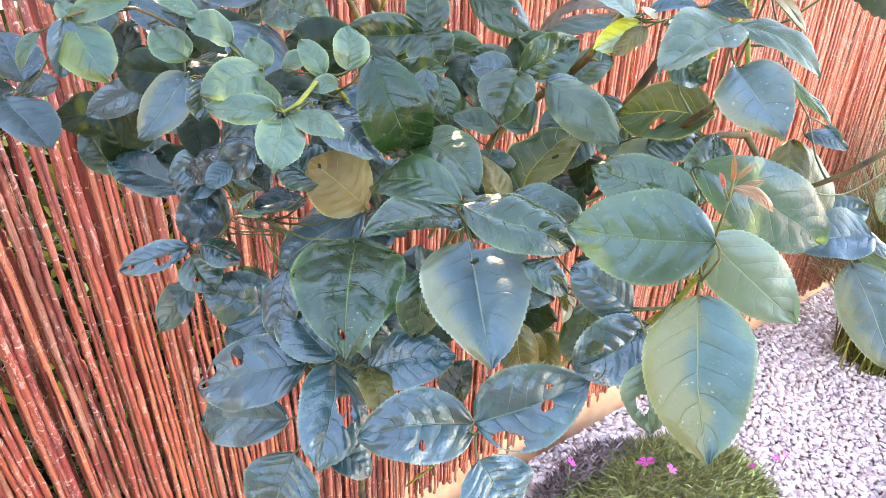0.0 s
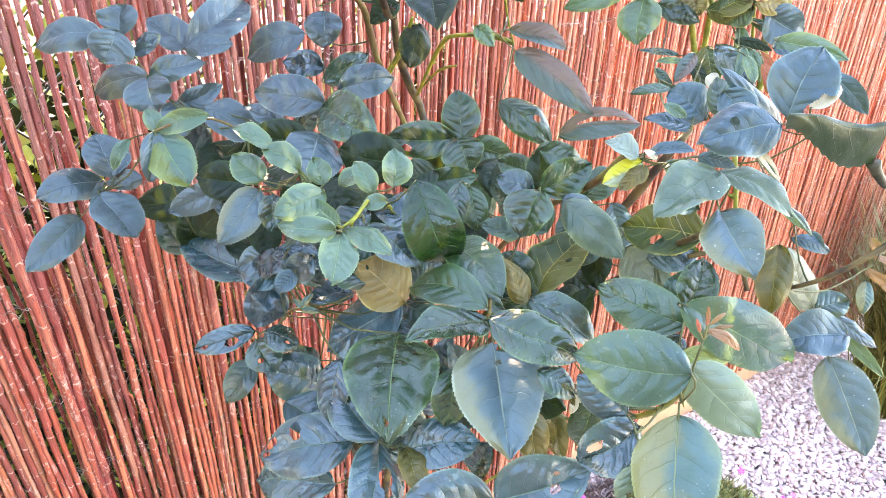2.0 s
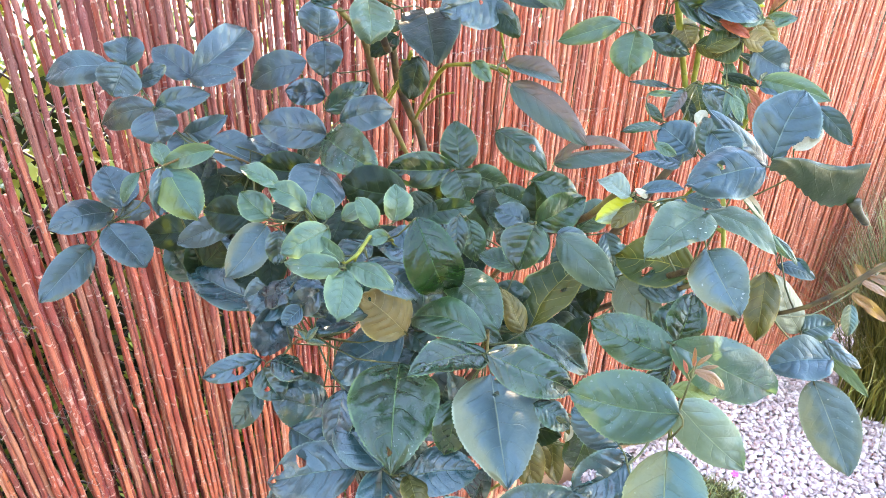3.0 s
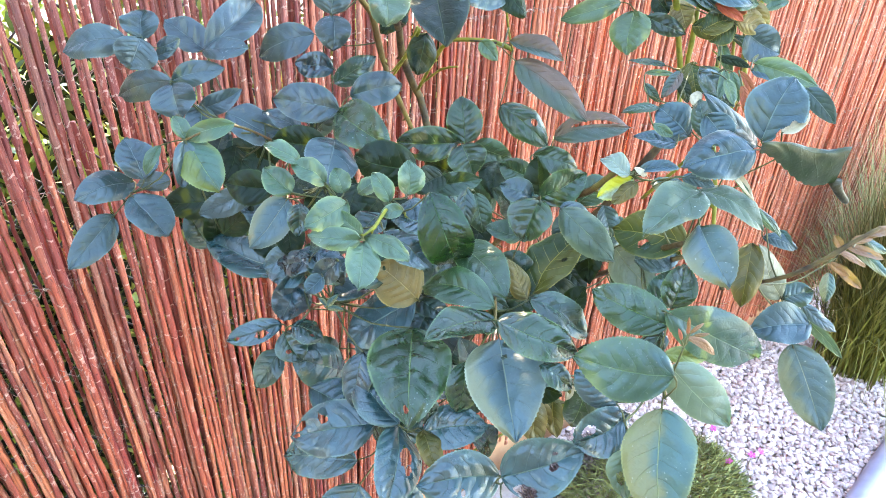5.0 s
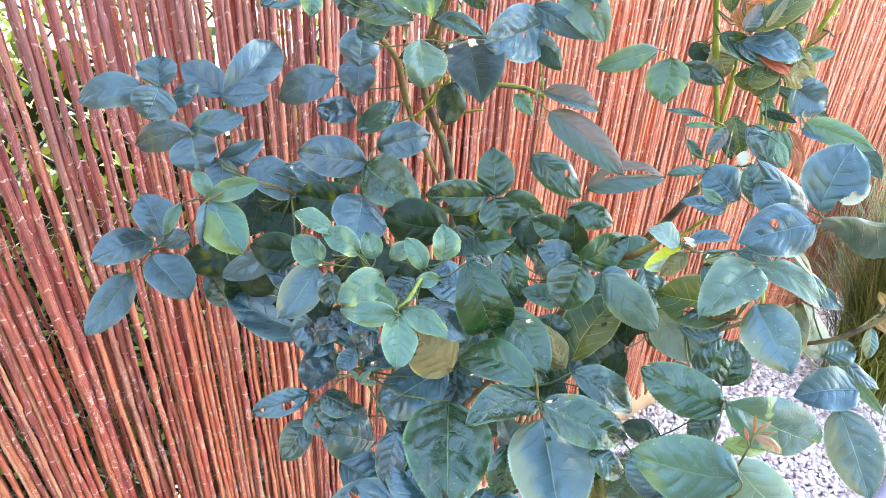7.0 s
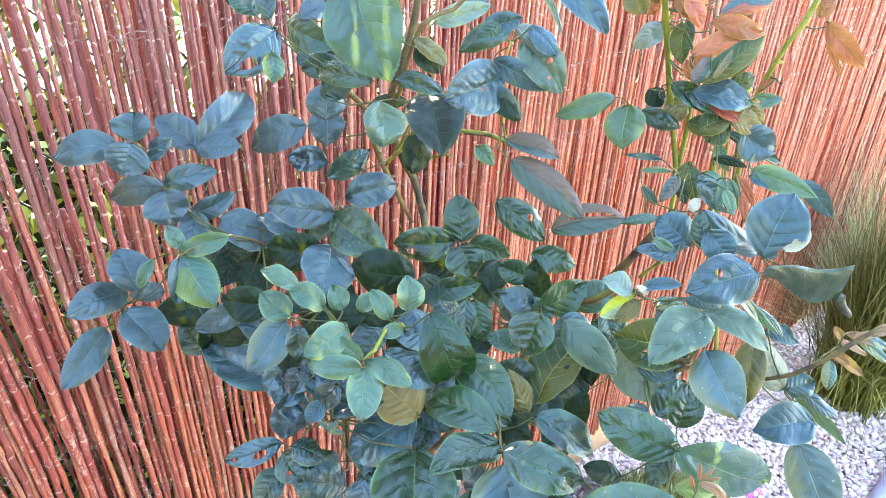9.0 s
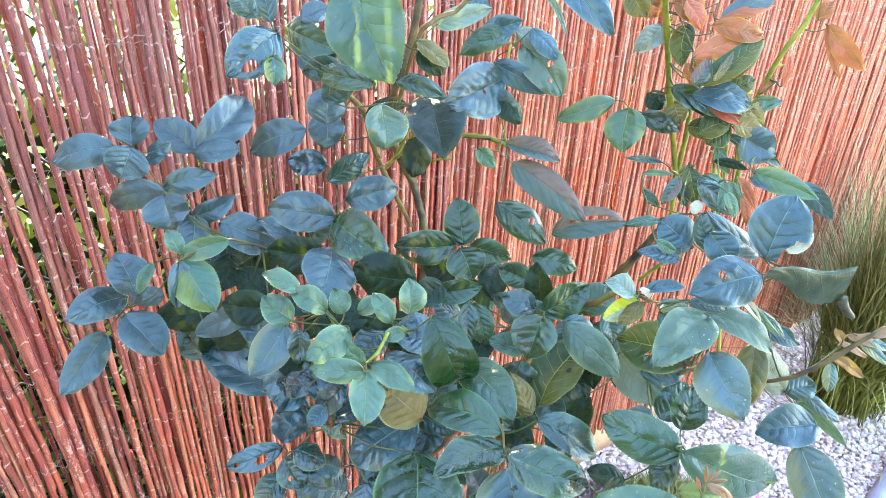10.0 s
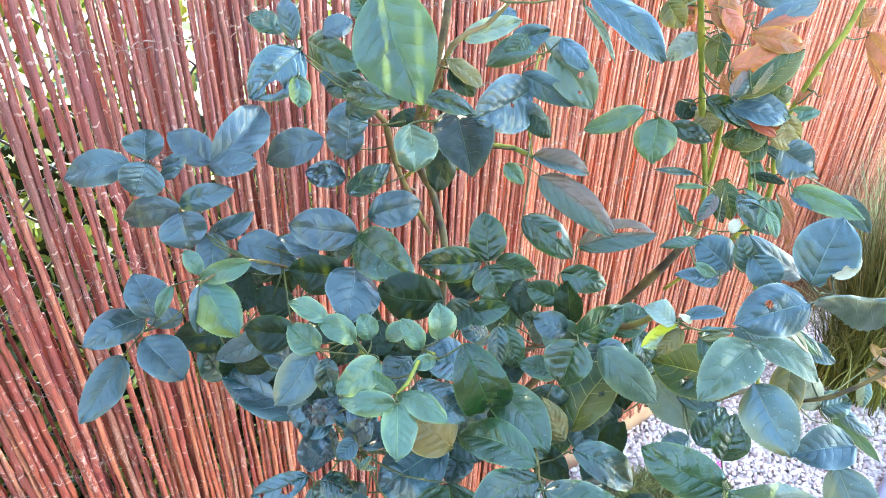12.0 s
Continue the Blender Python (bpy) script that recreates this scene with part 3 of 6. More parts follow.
# ---- ornamental grass ----
def grass_tuft(place, count, height, spread, seed):
    r = random.Random(seed)
    g = thing("ornamental_grass", place, "clump of fine straw-green grass beside the gravel", "grass")
    vs, fs = [], []
    for i in range(count):
        a, lean = r.uniform(0, 6.3), abs(r.gauss(0, 1)) * spread
        h = height * r.uniform(0.45, 1.1)
        b = Vector((r.gauss(0, 0.035), r.gauss(0, 0.035), 0))
        d = Vector((math.cos(a), math.sin(a), 0))
        side = Vector((-d.y, d.x, 0)) * r.uniform(0.0012, 0.0028)
        n = len(vs)
        for k in range(6):
            s = k / 5
            p = b + d * lean * (s * 0.35 + s * s * 0.9) * h + Vector((0, 0, h * (s - 0.28 * lean * s * s)))
            p += Vector((r.gauss(0, 0.002), r.gauss(0, 0.002), 0)) * s
            w = side * (1 - 0.85 * s)
            vs += [tuple(p - w), tuple(p + w)]
        for k in range(5):
            fs.append((n + 2 * k, n + 2 * k + 1, n + 2 * k + 3, n + 2 * k + 2))
    blades = sheet("grass_blades", vs, fs, GRASS, g)
    tagged(blades, kind="stuff")
    return g


grass_tuft((1.90, 0.53, 0.0), 2800, 0.72, 0.42, 8)

# ---- cushion plant with pink flowers ----
pinks = thing("pink_dianthus", (1.04, 0.60, 0.0), "low green cushion plant dotted with pink flowers", "flower")
r = random.Random(21)
vs, fs = [], []
for i in range(11000):
    a, q = r.uniform(0, 6.3), math.sqrt(r.random())
    x, y = 0.27 * q * math.cos(a) - 0.04, 0.18 * q * math.sin(a) - 0.07
    z = 0.075 * math.sqrt(max(0.0, 1 - q * q)) * r.uniform(0.2, 1.0)
    d = Vector((r.gauss(0, 0.6) + (x + 0.04) * 2, r.gauss(0, 0.6) + (y + 0.07) * 2, r.uniform(0.4, 1.2))).normalized()
    s = d.orthogonal().normalized() * 0.0010
    l = r.uniform(0.018, 0.045)
    n = len(vs)
    p = Vector((x, y, z))
    vs += [tuple(p - s), tuple(p + s), tuple(p + d * l * 0.6 + s), tuple(p + d * l * 0.6 - s), tuple(p + d * l + Vector((0, 0, -0.004)))]
    fs += [(n, n + 1, n + 2, n + 3), (n + 3, n + 2, n + 4)]
tagged(sheet("cushion", vs, fs, CUSHION, pinks), kind="stuff")
# greyish mauve spent heads along the fence
vs, fs = [], []
for i in range(2600):
    a, q = r.uniform(0, 6.3), math.sqrt(r.random())
    p = Vector((-0.09 + 0.16 * q * math.cos(a), 0.095 + 0.045 * q * math.sin(a), 0.070 * (1 - q * q) * r.uniform(0.3, 1.0) + 0.004))
    d = Vector((r.gauss(0, 0.6), r.gauss(0, 0.6), r.uniform(0.4, 1.2))).normalized() * r.uniform(0.012, 0.028)
    s = d.orthogonal().normalized() * 0.0012
    n = len(vs)
    vs += [tuple(p - s), tuple(p + s), tuple(p + d * 0.7 + s * 1.6), tuple(p + d), tuple(p + d * 0.7 - s * 1.6)]
    fs.append((n, n + 1, n + 2, n + 3, n + 4))
tagged(sheet("spent_bloom", vs, fs, SPENT, pinks), "greyish mauve spent bloom", kind="stuff")


def pink_flower(x, y, z, size, seed):
    q = random.Random(seed)
    bm = bmesh.new()
    tilt = Euler((q.uniform(-0.5, 0.5), q.uniform(-0.5, 0.5), q.uniform(0, 6))).to_matrix()
    for k in range(5):
        m = tilt @ Matrix.Rotation(k * 1.2566, 3, "Z")
        ring = [(0.05, 0, 0), (0.5, 0.28, 0.08), (0.9, 0.36, 0.12), (1.0, 0.12, 0.10), (0.94, 0, 0.13), (1.0, -0.12, 0.10), (0.9, -0.36, 0.12), (0.5, -0.28, 0.08)]
        bm.faces.new([bm.verts.new(Vector((x, y, z)) + m @ (Vector(p) * size)) for p in ring])
    part("flower", bm, PINK, pinks, "bright pink flower")
    bm = bmesh.new()
    tube(bm, [(x, y, 0.01), (x * 1.02, y, z)], [0.0009, 0.0007], 5)
    part("flower_stem", bm, CUSHION, pinks)


for k, (x, y, z) in enumerate(((-0.045, -0.008, 0.112), (-0.019, -0.050, 0.112), (-0.168, 0.078, 0.112), (0.256, -0.128, 0.045), (0.289, -0.132, 0.040), (0.245, -0.026, 0.050), (0.177, -0.116, 0.060))):
    pink_flower(x, y, z, 0.019 if k == 0 else 0.012 if k < 3 else 0.009, k)

# ---- the rose bush ----
rose = thing("rose_bush", (0.25, 0.40, 0.0), "leafy rose bush with holed blue-green leaves in front of the fence", "shrub")
OPEN_SIDE = Vector((-0.045, -0.05, 1.52))  # the blades turn to the open garden


# leaves that hang and face lower than the rest: height of the point they turn to
FACING = {"k2": 1.22, "j16": 1.05, "j19": 1.36, "j18": 1.2, "h1": 1.3, "j17": 1.2, "k13": 1.4, "u1": 1.25, "u2": 1.25, "u3": 1.25, "u46": 1.25, "u47": 1.25, "e11": 1.3, "e12": 1.3}


def rose_leaf(base, tip, width, kind, parent, seed, holes=(), fold=0.18, arch=0.05, turn=0.0, facing=1.52):
    """One leaflet from base to tip: toothed ovate blade, folded on the midrib, arched, puckered between the veins."""
    rng = random.Random(seed)
    base, tip = Vector(base), Vector(tip)
    axis = tip - base
    length = axis.length
    axis.normalize()
    out = (Vector((OPEN_SIDE.x, OPEN_SIDE.y, facing)) - (base + tip) / 2).normalized()
    face = (out - axis * out.dot(axis)).normalized()
    face = Matrix.Rotation(radians(turn), 3, axis) @ face
    across = face.cross(axis)
    teeth = min(30, max(9, int(length / 0.0021)))
    n_u, n_v = 3 * teeth, 44 if holes else 14
    ph = rng.uniform(0, 6.3)
    pa, pb = rng.uniform(0.50, 0.62), rng.uniform(0.68, 0.86)
    top = (pa / (pa + pb)) ** pa * (pb / (pa + pb)) ** pb
    crumple = 0.14 if kind == "crumpled" else 0.0
    lopsided = rng.uniform(-0.06, 0.06)
    bend = rng.uniform(-0.05, 0.05)
    sway, camber = rng.uniform(0.08, 0.20) * min(1.0, 0.024 / width), rng.uniform(0.05, 0.40) * min(1.0, 0.028 / width)
    quilt, veins = rng.uniform(0.011, 0.024) * width, rng.uniform(17.0, 22.0)
    cut = min(0.00048, 0.015 * width)
    grid = []
    bm = bmesh.new()
    uv_of = {}
    for i in range(n_u + 1):
        u = i / n_u
        hw = 0.5 * width * max(u, 1e-4) ** pa * max(1 - u, 1e-4) ** pb / top
        hw *= 1 - 0.22 * math.exp(-((u - 0.955) / 0.035) ** 2)
        row = []
        for j in range(n_v + 1):
            v = 2 * j / n_v - 1
            x, s = u * length, v
            if abs(v) > 0.99 and 0.06 < u < 0.985:
                # saw teeth that lean towards the tip
                s = v * (1.0 + min(cut / max(hw, 0.001), 0.3) * (-0.25, 0.25, 0.85)[i % 3] * (0.7 + 0.6 * rng.random()))
                x += cut * (0.0, 0.1, 0.55)[i % 3]
            x += 0.08 * hw * abs(v) ** 1.5
            y = hw * s * (1 + lopsided * (1 if v > 0 else -1)) + bend * length * math.sin(math.pi * u)
            z = fold * hw * abs(s)
            z += arch * length * 4 * u * (1 - u)
            z += 0.035 * width * math.sin(2 * math.pi * (2.2 * u) + ph) * abs(s) ** 2 * (1 if v > 0 else -0.6)
            warp = 0.05 * noise.noise(Vector((u * 5.0, s * 2.0, seed * 2.3))) + 0.05 * (v > 0)
            z += quilt * abs(math.sin((u - 0.22 * abs(v) ** 1.4 + warp) * veins)) ** 0.8 * math.sin(math.pi * min(1.0, abs(s))) ** 0.7
            z += sway * width * noise.noise(Vector((u * 2.2, s * 0.9, seed * 1.7)))
            z += 0.03 * width * noise.noise(Vector((u * 6.0, s * 3.0, seed * 0.9)))
            z -= camber * hw * s * s
            if crumple:
                q = Vector((x * 70, y * 70, seed * 3.7))
                z += crumple * width * (noise.noise(q) + 0.5 * noise.noise(q * 2.3))
                y += 0.5 * crumple * width * noise.noise(q + Vector((9, 4, 2)))
            vert = bm.verts.new(base + axis * x + across * y + face * z)
            uv_of[vert] = (u, (v + 1) / 2)
            row.append(vert)
        grid.append(row)
    for i in range(n_u):
        for j in range(n_v):
            u, v = (i + 0.5) / n_u, 2 * (j + 0.5) / n_v - 1
            if any(((u - hu) / ru) ** 2 + ((v - hv) / rv) ** 2 < 1 + 0.5 * noise.noise(Vector((u * 9, v * 9, seed))) for hu, hv, ru, rv in holes):
                continue
            bm.faces.new((grid[i][j], grid[i + 1][j], grid[i + 1][j + 1], grid[i][j + 1]))
    layer = bm.loops.layers.uv.new("UVMap")
    for f in bm.faces:
        for loop in f.loops:
            loop[layer].uv = uv_of[loop.vert]
    loose = [v for v in bm.verts if not v.link_faces]
    bmesh.ops.delete(bm, geom=loose, context="VERTS")
    mat = LEAF[kind]
    ob = part("leaf", bm, mat, parent, LEAF_LABEL[kind])
    return ob


LEAF_LABEL = {
    "mature": "dark blue-green toothed leaf", "young": "pale green young leaf", "yellow": "leaf turning yellow",
    "bronze": "bronze-tinged leaf", "red": "red new leaf", "dry": "pale withered bract", "thin": "large leaf with light shining through it", "shaded": "deep green leaf, shade put into its colour", "emerald": "folded emerald-green glossy leaf", "green": "glossy green toothed leaf", "purplish": "purplish brown-green leaf", "bluish": "large pale leaf, sky sheen put into its bluish colour", "crumpled": "crumpled dark leaf", "rolled": "leaf rolled into a tube",
    "dusty": "dusty blue-grey toothed leaf", "golden": "golden brown puckered leaf", "olive": "olive leaf with yellow veins", "silvery": "silvery leaf with bronze veins",
    "lime": "blue-green leaf with a lime-yellow half", "lemon": "lemon-yellow leaf", "mottled": "pale blue-grey leaf with a yellowish side", "sunny": "yellow-green young leaf", "blue": "glossy blue-green leaf with bites", "coral": "coral-pink new leaf", "speckled": "pale-speckled green leaf", "blush": "curled blush-pink new leaf", "dark_speckled": "dark green leaf with white specks", "pale": "pale grey-green leaf",
}
KINDS = {"m": "mature", "h": "blue", "d": "mature", "t": "thin", "c": "crumpled", "p": "young", "y": "yellow", "b": "bronze", "x": "red", "w": "dry", "o": "shaded", "s": "bluish", "v": "purplish", "g": "green", "q": "emerald", "a": "dusty", "n": "golden", "z": "olive", "e": "silvery", "l": "lime", "u": "lemon", "f": "pale", "j": "coral", "k": "speckled", "B": "blush", "i": "dark_speckled", "M": "mottled", "L": "sunny"}
# bites by leaf: place along and across the blade, and its half sizes
HOLES = {
    "j1": ((0.56, -0.5, 0.06, 0.30), (0.86, -0.55, 0.07, 0.30), (0.92, 0.1, 0.05, 0.25)), "j3": ((0.40, 0.28, 0.13, 0.22), (0.55, 0.45, 0.06, 0.12)),
    "j6": ((0.60, -0.15, 0.06, 0.14), (0.20, -0.70, 0.12, 0.26), (0.66, 0.35, 0.03, 0.08)), "j5": ((0.50, 0.55, 0.03, 0.13),),
    "j13": ((0.68, -0.40, 0.12, 0.24),), "j15": ((0.60, -0.20, 0.13, 0.26),), "h2": ((0.07, 0.40, 0.045, 0.30), (0.20, 0.06, 0.025, 0.08)),
}
HOLES.update({
    "h1": ((0.86, -0.12, 0.03, 0.15),), "g5": ((0.80, 0.15, 0.06, 0.25), (0.36, 0.30, 0.11, 0.30)), "g7": ((0.55, -0.3, 0.07, 0.16),), "g6": ((0.7, -0.3, 0.06, 0.14),),
    "m6": ((0.53, -0.30, 0.05, 0.16),), "k17": ((0.10, 0.12, 0.045, 0.15),), "l6": ((0.52, 0.28, 0.30, 0.13),), "l2": ((0.70, 0.50, 0.07, 0.20),),
    "l5": ((0.60, 0.40, 0.06, 0.20),), "k6": ((0.45, 0.50, 0.08, 0.20),), "n3": ((0.70, 0.40, 0.12, 0.25),), "n10": ((0.5, 0.3, 0.04, 0.15), (0.7, -0.2, 0.03, 0.1)),
    "m7": ((0.20, -0.85, 0.18, 0.35),), "n9": ((0.45, 0.1, 0.03, 0.08),), "h9": ((0.55, -0.45, 0.04, 0.12),), "m14": ((0.3, 0.8, 0.2, 0.4),),
})
STEMS = {"g": (GREEN_STEM, "green thorny cane"), "w": (WOOD_STEM, "brown woody cane"), "r": (RED_STEM, "reddish green cane")}


def cane(radius, look_of, pts):
    """A main cane through pts, thinner towards its ends, with a few thorns."""
    bm = bmesh.new()
    n = len(pts)
    tube(bm, pts, [radius * (1.0 if 0 < i < n - 1 else 0.8) for i in range(n)], 9, 0.25, n)
    r = random.Random(int(radius * 1e5) + n)
    for a, b in zip(pts, pts[1:]):
        a, b = Vector(a), Vector(b)
        for k in range(int((b - a).length / 0.035)):
            p, d = a.lerp(b, r.random()), (b - a).normalized()
            out = (Matrix.Rotation(r.uniform(0, 6.3), 3, d) @ d.orthogonal()).normalized()
            base = p + out * radius * 0.8
            ring = [bm.verts.new(base + d * 0.0022 * math.cos(t) + d.cross(out) * 0.0009 * math.sin(t)) for t in (0, 1.26, 2.51, 3.77, 5.03)]
            spike = bm.verts.new(base + out * r.uniform(0.004, 0.006) - d * 0.002)
            for i in range(5):
                bm.faces.new((ring[i], ring[(i + 1) % 5], spike))
    mat, label = STEMS[look_of]
    ob = part("cane", bm, mat, rose, label)
    ob.matrix_parent_inverse = Matrix.Translation(-rose.location)


cane(0.0038, "w", [(0.340, 0.545, 0.000), (0.290, 0.500, 0.567), (0.336, 0.500, 0.952), (0.364, 0.550, 1.029), (0.356, 0.560, 1.057), (0.334, 0.550, 1.095), (0.315, 0.530, 1.137)])
cane(0.0027, "r", [(0.353, 0.545, 1.003), (0.305, 0.530, 1.086), (0.289, 0.525, 1.126), (0.277, 0.515, 1.148), (0.242, 0.490, 1.178)])
cane(0.0026, "w", [(0.315, 0.530, 1.137), (0.241, 0.420, 1.164), (0.226, 0.404, 1.194), (0.243, 0.405, 1.235), (0.254, 0.410, 1.275), (0.271, 0.433, 1.345)])
cane(0.0016, "r", [(0.230, 0.400, 1.196), (0.233, 0.380, 1.250), (0.259, 0.380, 1.258), (0.269, 0.370, 1.274)])
cane(0.0019, "g", [(0.358, 0.555, 1.055), (0.344, 0.500, 1.115), (0.340, 0.470, 1.130), (0.353, 0.440, 1.134), (0.357, 0.420, 1.132)])
cane(0.0017, "g", [(0.275, 0.440, 1.154), (0.285, 0.470, 1.125), (0.298, 0.510, 1.097)])
cane(0.0024, "g", [(0.392, 0.330, 1.301), (0.422, 0.334, 1.243), (0.452, 0.337, 1.177), (0.479, 0.335, 1.108), (0.485, 0.335, 1.067)])
cane(0.0038, "w", [(0.485, 0.335, 1.067), (0.463, 0.340, 1.041), (0.455, 0.370, 0.983), (0.403, 0.420, 0.878), (0.342, 0.490, 0.721)])
cane(0.0022, "g", [(0.470, 0.330, 1.181), (0.473, 0.330, 1.147), (0.481, 0.335, 1.107)])
cane(0.0020, "g", [(0.513, 0.250, 1.334), (0.506, 0.265, 1.283), (0.497, 0.270, 1.248), (0.490, 0.275, 1.232), (0.485, 0.284, 1.195), (0.486, 0.290, 1.159), (0.489, 0.285, 1.118), (0.492, 0.310, 1.058), (0.496, 0.360, 0.983)])
cane(0.0024, "r", [(0.289, 0.235, 1.117), (0.294, 0.260, 1.088), (0.304, 0.290, 1.065), (0.308, 0.340, 1.018), (0.337, 0.450, 0.884)])
cane(0.0022, "w", [(0.300, 0.185, 1.083), (0.320, 0.220, 1.052), (0.343, 0.270, 0.999), (0.372, 0.400, 0.880)])
cane(0.0019, "w", [(0.315, 0.200, 1.058), (0.345, 0.190, 1.058), (0.344, 0.175, 1.038)])
cane(0.0017, "w", [(0.419, 0.190, 1.008), (0.425, 0.170, 1.024), (0.442, 0.155, 1.043), (0.451, 0.150, 1.052), (0.469, 0.140, 1.067)])
cane(0.0016, "g", [(0.218, 0.125, 1.050), (0.254, 0.165, 0.992), (0.311, 0.260, 0.882), (0.367, 0.400, 0.685), (0.336, 0.480, 0.557)])
cane(0.0016, "r", [(0.146, 0.270, 0.946), (0.212, 0.360, 0.837), (0.281, 0.460, 0.656)])
cane(0.0009, "r", [(0.086, 0.450, 1.096), (0.127, 0.460, 1.095), (0.191, 0.470, 1.048), (0.292, 0.500, 0.963)])
cane(0.0011, "g", [(0.138, 0.345, 1.095), (0.145, 0.310, 1.072), (0.186, 0.330, 1.071), (0.290, 0.400, 0.929)])
cane(0.0010, "r", [(0.193, 0.232, 1.036), (0.233, 0.280, 1.012), (0.331, 0.400, 0.858)])
cane(0.0008, "r", [(0.121, 0.340, 1.005), (0.133, 0.330, 1.013), (0.229, 0.420, 0.914)])
cane(0.0013, "g", [(0.480, 0.300, 1.174), (0.506, 0.310, 1.137), (0.538, 0.320, 1.086)])
cane(0.0011, "r", [(0.474, 0.290, 1.179), (0.504, 0.300, 1.140), (0.543, 0.315, 1.081)])
cane(0.0010, "g", [(0.475, 0.310, 1.160), (0.510, 0.315, 1.129), (0.535, 0.320, 1.081)])
cane(0.0014, "g", [(0.303, 0.520, 1.087), (0.302, 0.500, 1.110), (0.301, 0.480, 1.143)])
cane(0.0012, "g", [(0.356, 0.545, 1.065), (0.344, 0.500, 1.094), (0.347, 0.480, 1.102)])
cane(0.0009, "w", [(0.334, 0.450, 1.135), (0.346, 0.440, 1.135), (0.363, 0.430, 1.133)])
cane(0.0015, "g", [(0.475, 0.305, 1.160), (0.420, 0.268, 1.150), (0.375, 0.232, 1.128), (0.352, 0.205, 1.100), (0.345, 0.190, 1.058)])
cane(0.0009, "g", [(0.357, 0.420, 1.132), (0.334, 0.404, 1.160), (0.322, 0.398, 1.195), (0.330, 0.399, 1.225)])

LEAF_COUNT = [0]
FLAT = ("m5", "m6", "m7", "h1", "h2", "e1", "k6", "n3")  # blades that face the garden squarely
ARCH = {"h5": 0.34, "k34": 0.22, "k36": 0.2, "n15": 0.30, "v60": 0.20, "m7": 0.12, "j18": 0.10, "n1": 0.08}  # leaves that bend over


def spray(node, anchor, rows):
    """A compound leaf: its stalks, and the leaflets on them."""
    node, anchor = Vector(node), Vector(anchor)
    bm = bmesh.new()
    sag = Vector((0, 0, -0.12)) * (node - anchor).length
    tube(bm, [anchor, anchor.lerp(node, 0.5) + sag, node], [0.0008, 0.0006, 0.0005], 6)
    for row in rows:
        base, tip = Vector(row[:3]), Vector(row[3:6])
        if (base - node).length > 0.002:
            tube(bm, [node, node.lerp(base, 0.6) - (tip - base) * 0.06, base, base.lerp(tip, 0.05)], [0.0006, 0.0005, 0.0005, 0.0004], 6)
    stalk = part("leaf_stalk", bm, STALK, rose)
    stalk.matrix_parent_inverse = Matrix.Translation(-rose.location)
    for bx, by, bz, tx, ty, tz, width, look_of, name in rows:
        LEAF_COUNT[0] += 1
        n = LEAF_COUNT[0]
        r = random.Random(n)
        rose_leaf((bx, by, bz), (tx, ty, tz), width, KINDS[look_of], stalk, n, HOLES.get(name, ()), r.uniform(0.10, 0.55), ARCH.get(name, r.uniform(0.02, 0.15)), (0.0 if name in FLAT else r.uniform(-24, 24) * (0.3 if name in FACING else 1.0)), FACING.get(name, 1.52))
    return stalk


def rolled_leaf(start, end, low, tail, parent):
    """A blade rolled along its length: it hangs from the upper fold, bulges towards the garden and ends in a dry curled tip."""
    start, end, low, tail = (Vector(p) for p in (start, end, low, tail))
    out = (OPEN_SIDE - (start + end) / 2).normalized()
    drop = low - end
    bm = bmesh.new()
    grid, uv_of = [], {}
    for i in range(29):
        u = i / 28
        fall = drop * (0.22 + 0.78 * math.sin(0.5 * math.pi * min(1.0, u / 0.86)) ** 1.2) * (1 - 0.04 * max(0.0, (u - 0.86) / 0.14) ** 2)
        top = start.lerp(end, u) + Vector((0, 0, 0.0016 * math.sin(u * 7.0)))
        row = []
        for j in range(19):
            v = j / 18
            w = 1.55 * v - 0.55  # below zero: the turned-over part behind the fold
            bulge = 0.20 * drop.length * math.sin(math.pi * min(1.0, max(0.0, w)) ** 0.8) if w > 0 else 0.75 * drop.length * w
            p = top + fall * (abs(w) ** 1.15 if w > 0 else 0.85 * abs(w)) + out * bulge
            p += out * 0.0018 * noise.noise(Vector((u * 6.0, w * 4.0, 3.0)))
            p += drop.normalized() * 0.0007 * math.sin(i * 2.1) * (j == 18)
            vert = bm.verts.new(p)
            uv_of[vert] = (u, v)
            row.append(vert)
        grid.append(row)
    for a, b in zip(grid, grid[1:]):
        for j in range(18):
            bm.faces.new((a[j], b[j], b[j + 1], a[j + 1]))
    layer = bm.loops.layers.uv.new("UVMap")
    for f in bm.faces:
        for loop in f.loops:
            loop[layer].uv = uv_of[loop.vert]
    part("leaf", bm, LEAF["rolled"], parent, LEAF_LABEL["rolled"])
    bm = bmesh.new()
    tube(bm, [low.lerp(end, 0.10), low.lerp(tail, 0.30) + out * 0.001, low.lerp(tail, 0.72), low.lerp(tail, 0.80) + Vector((0.002, 0.0, -0.001))], [0.0040, 0.0026, 0.0022, 0.0010], 9, 0.15, 3)
    part("leaf_tip", bm, DRY_TIP, parent, "dry curled brown leaf tip")


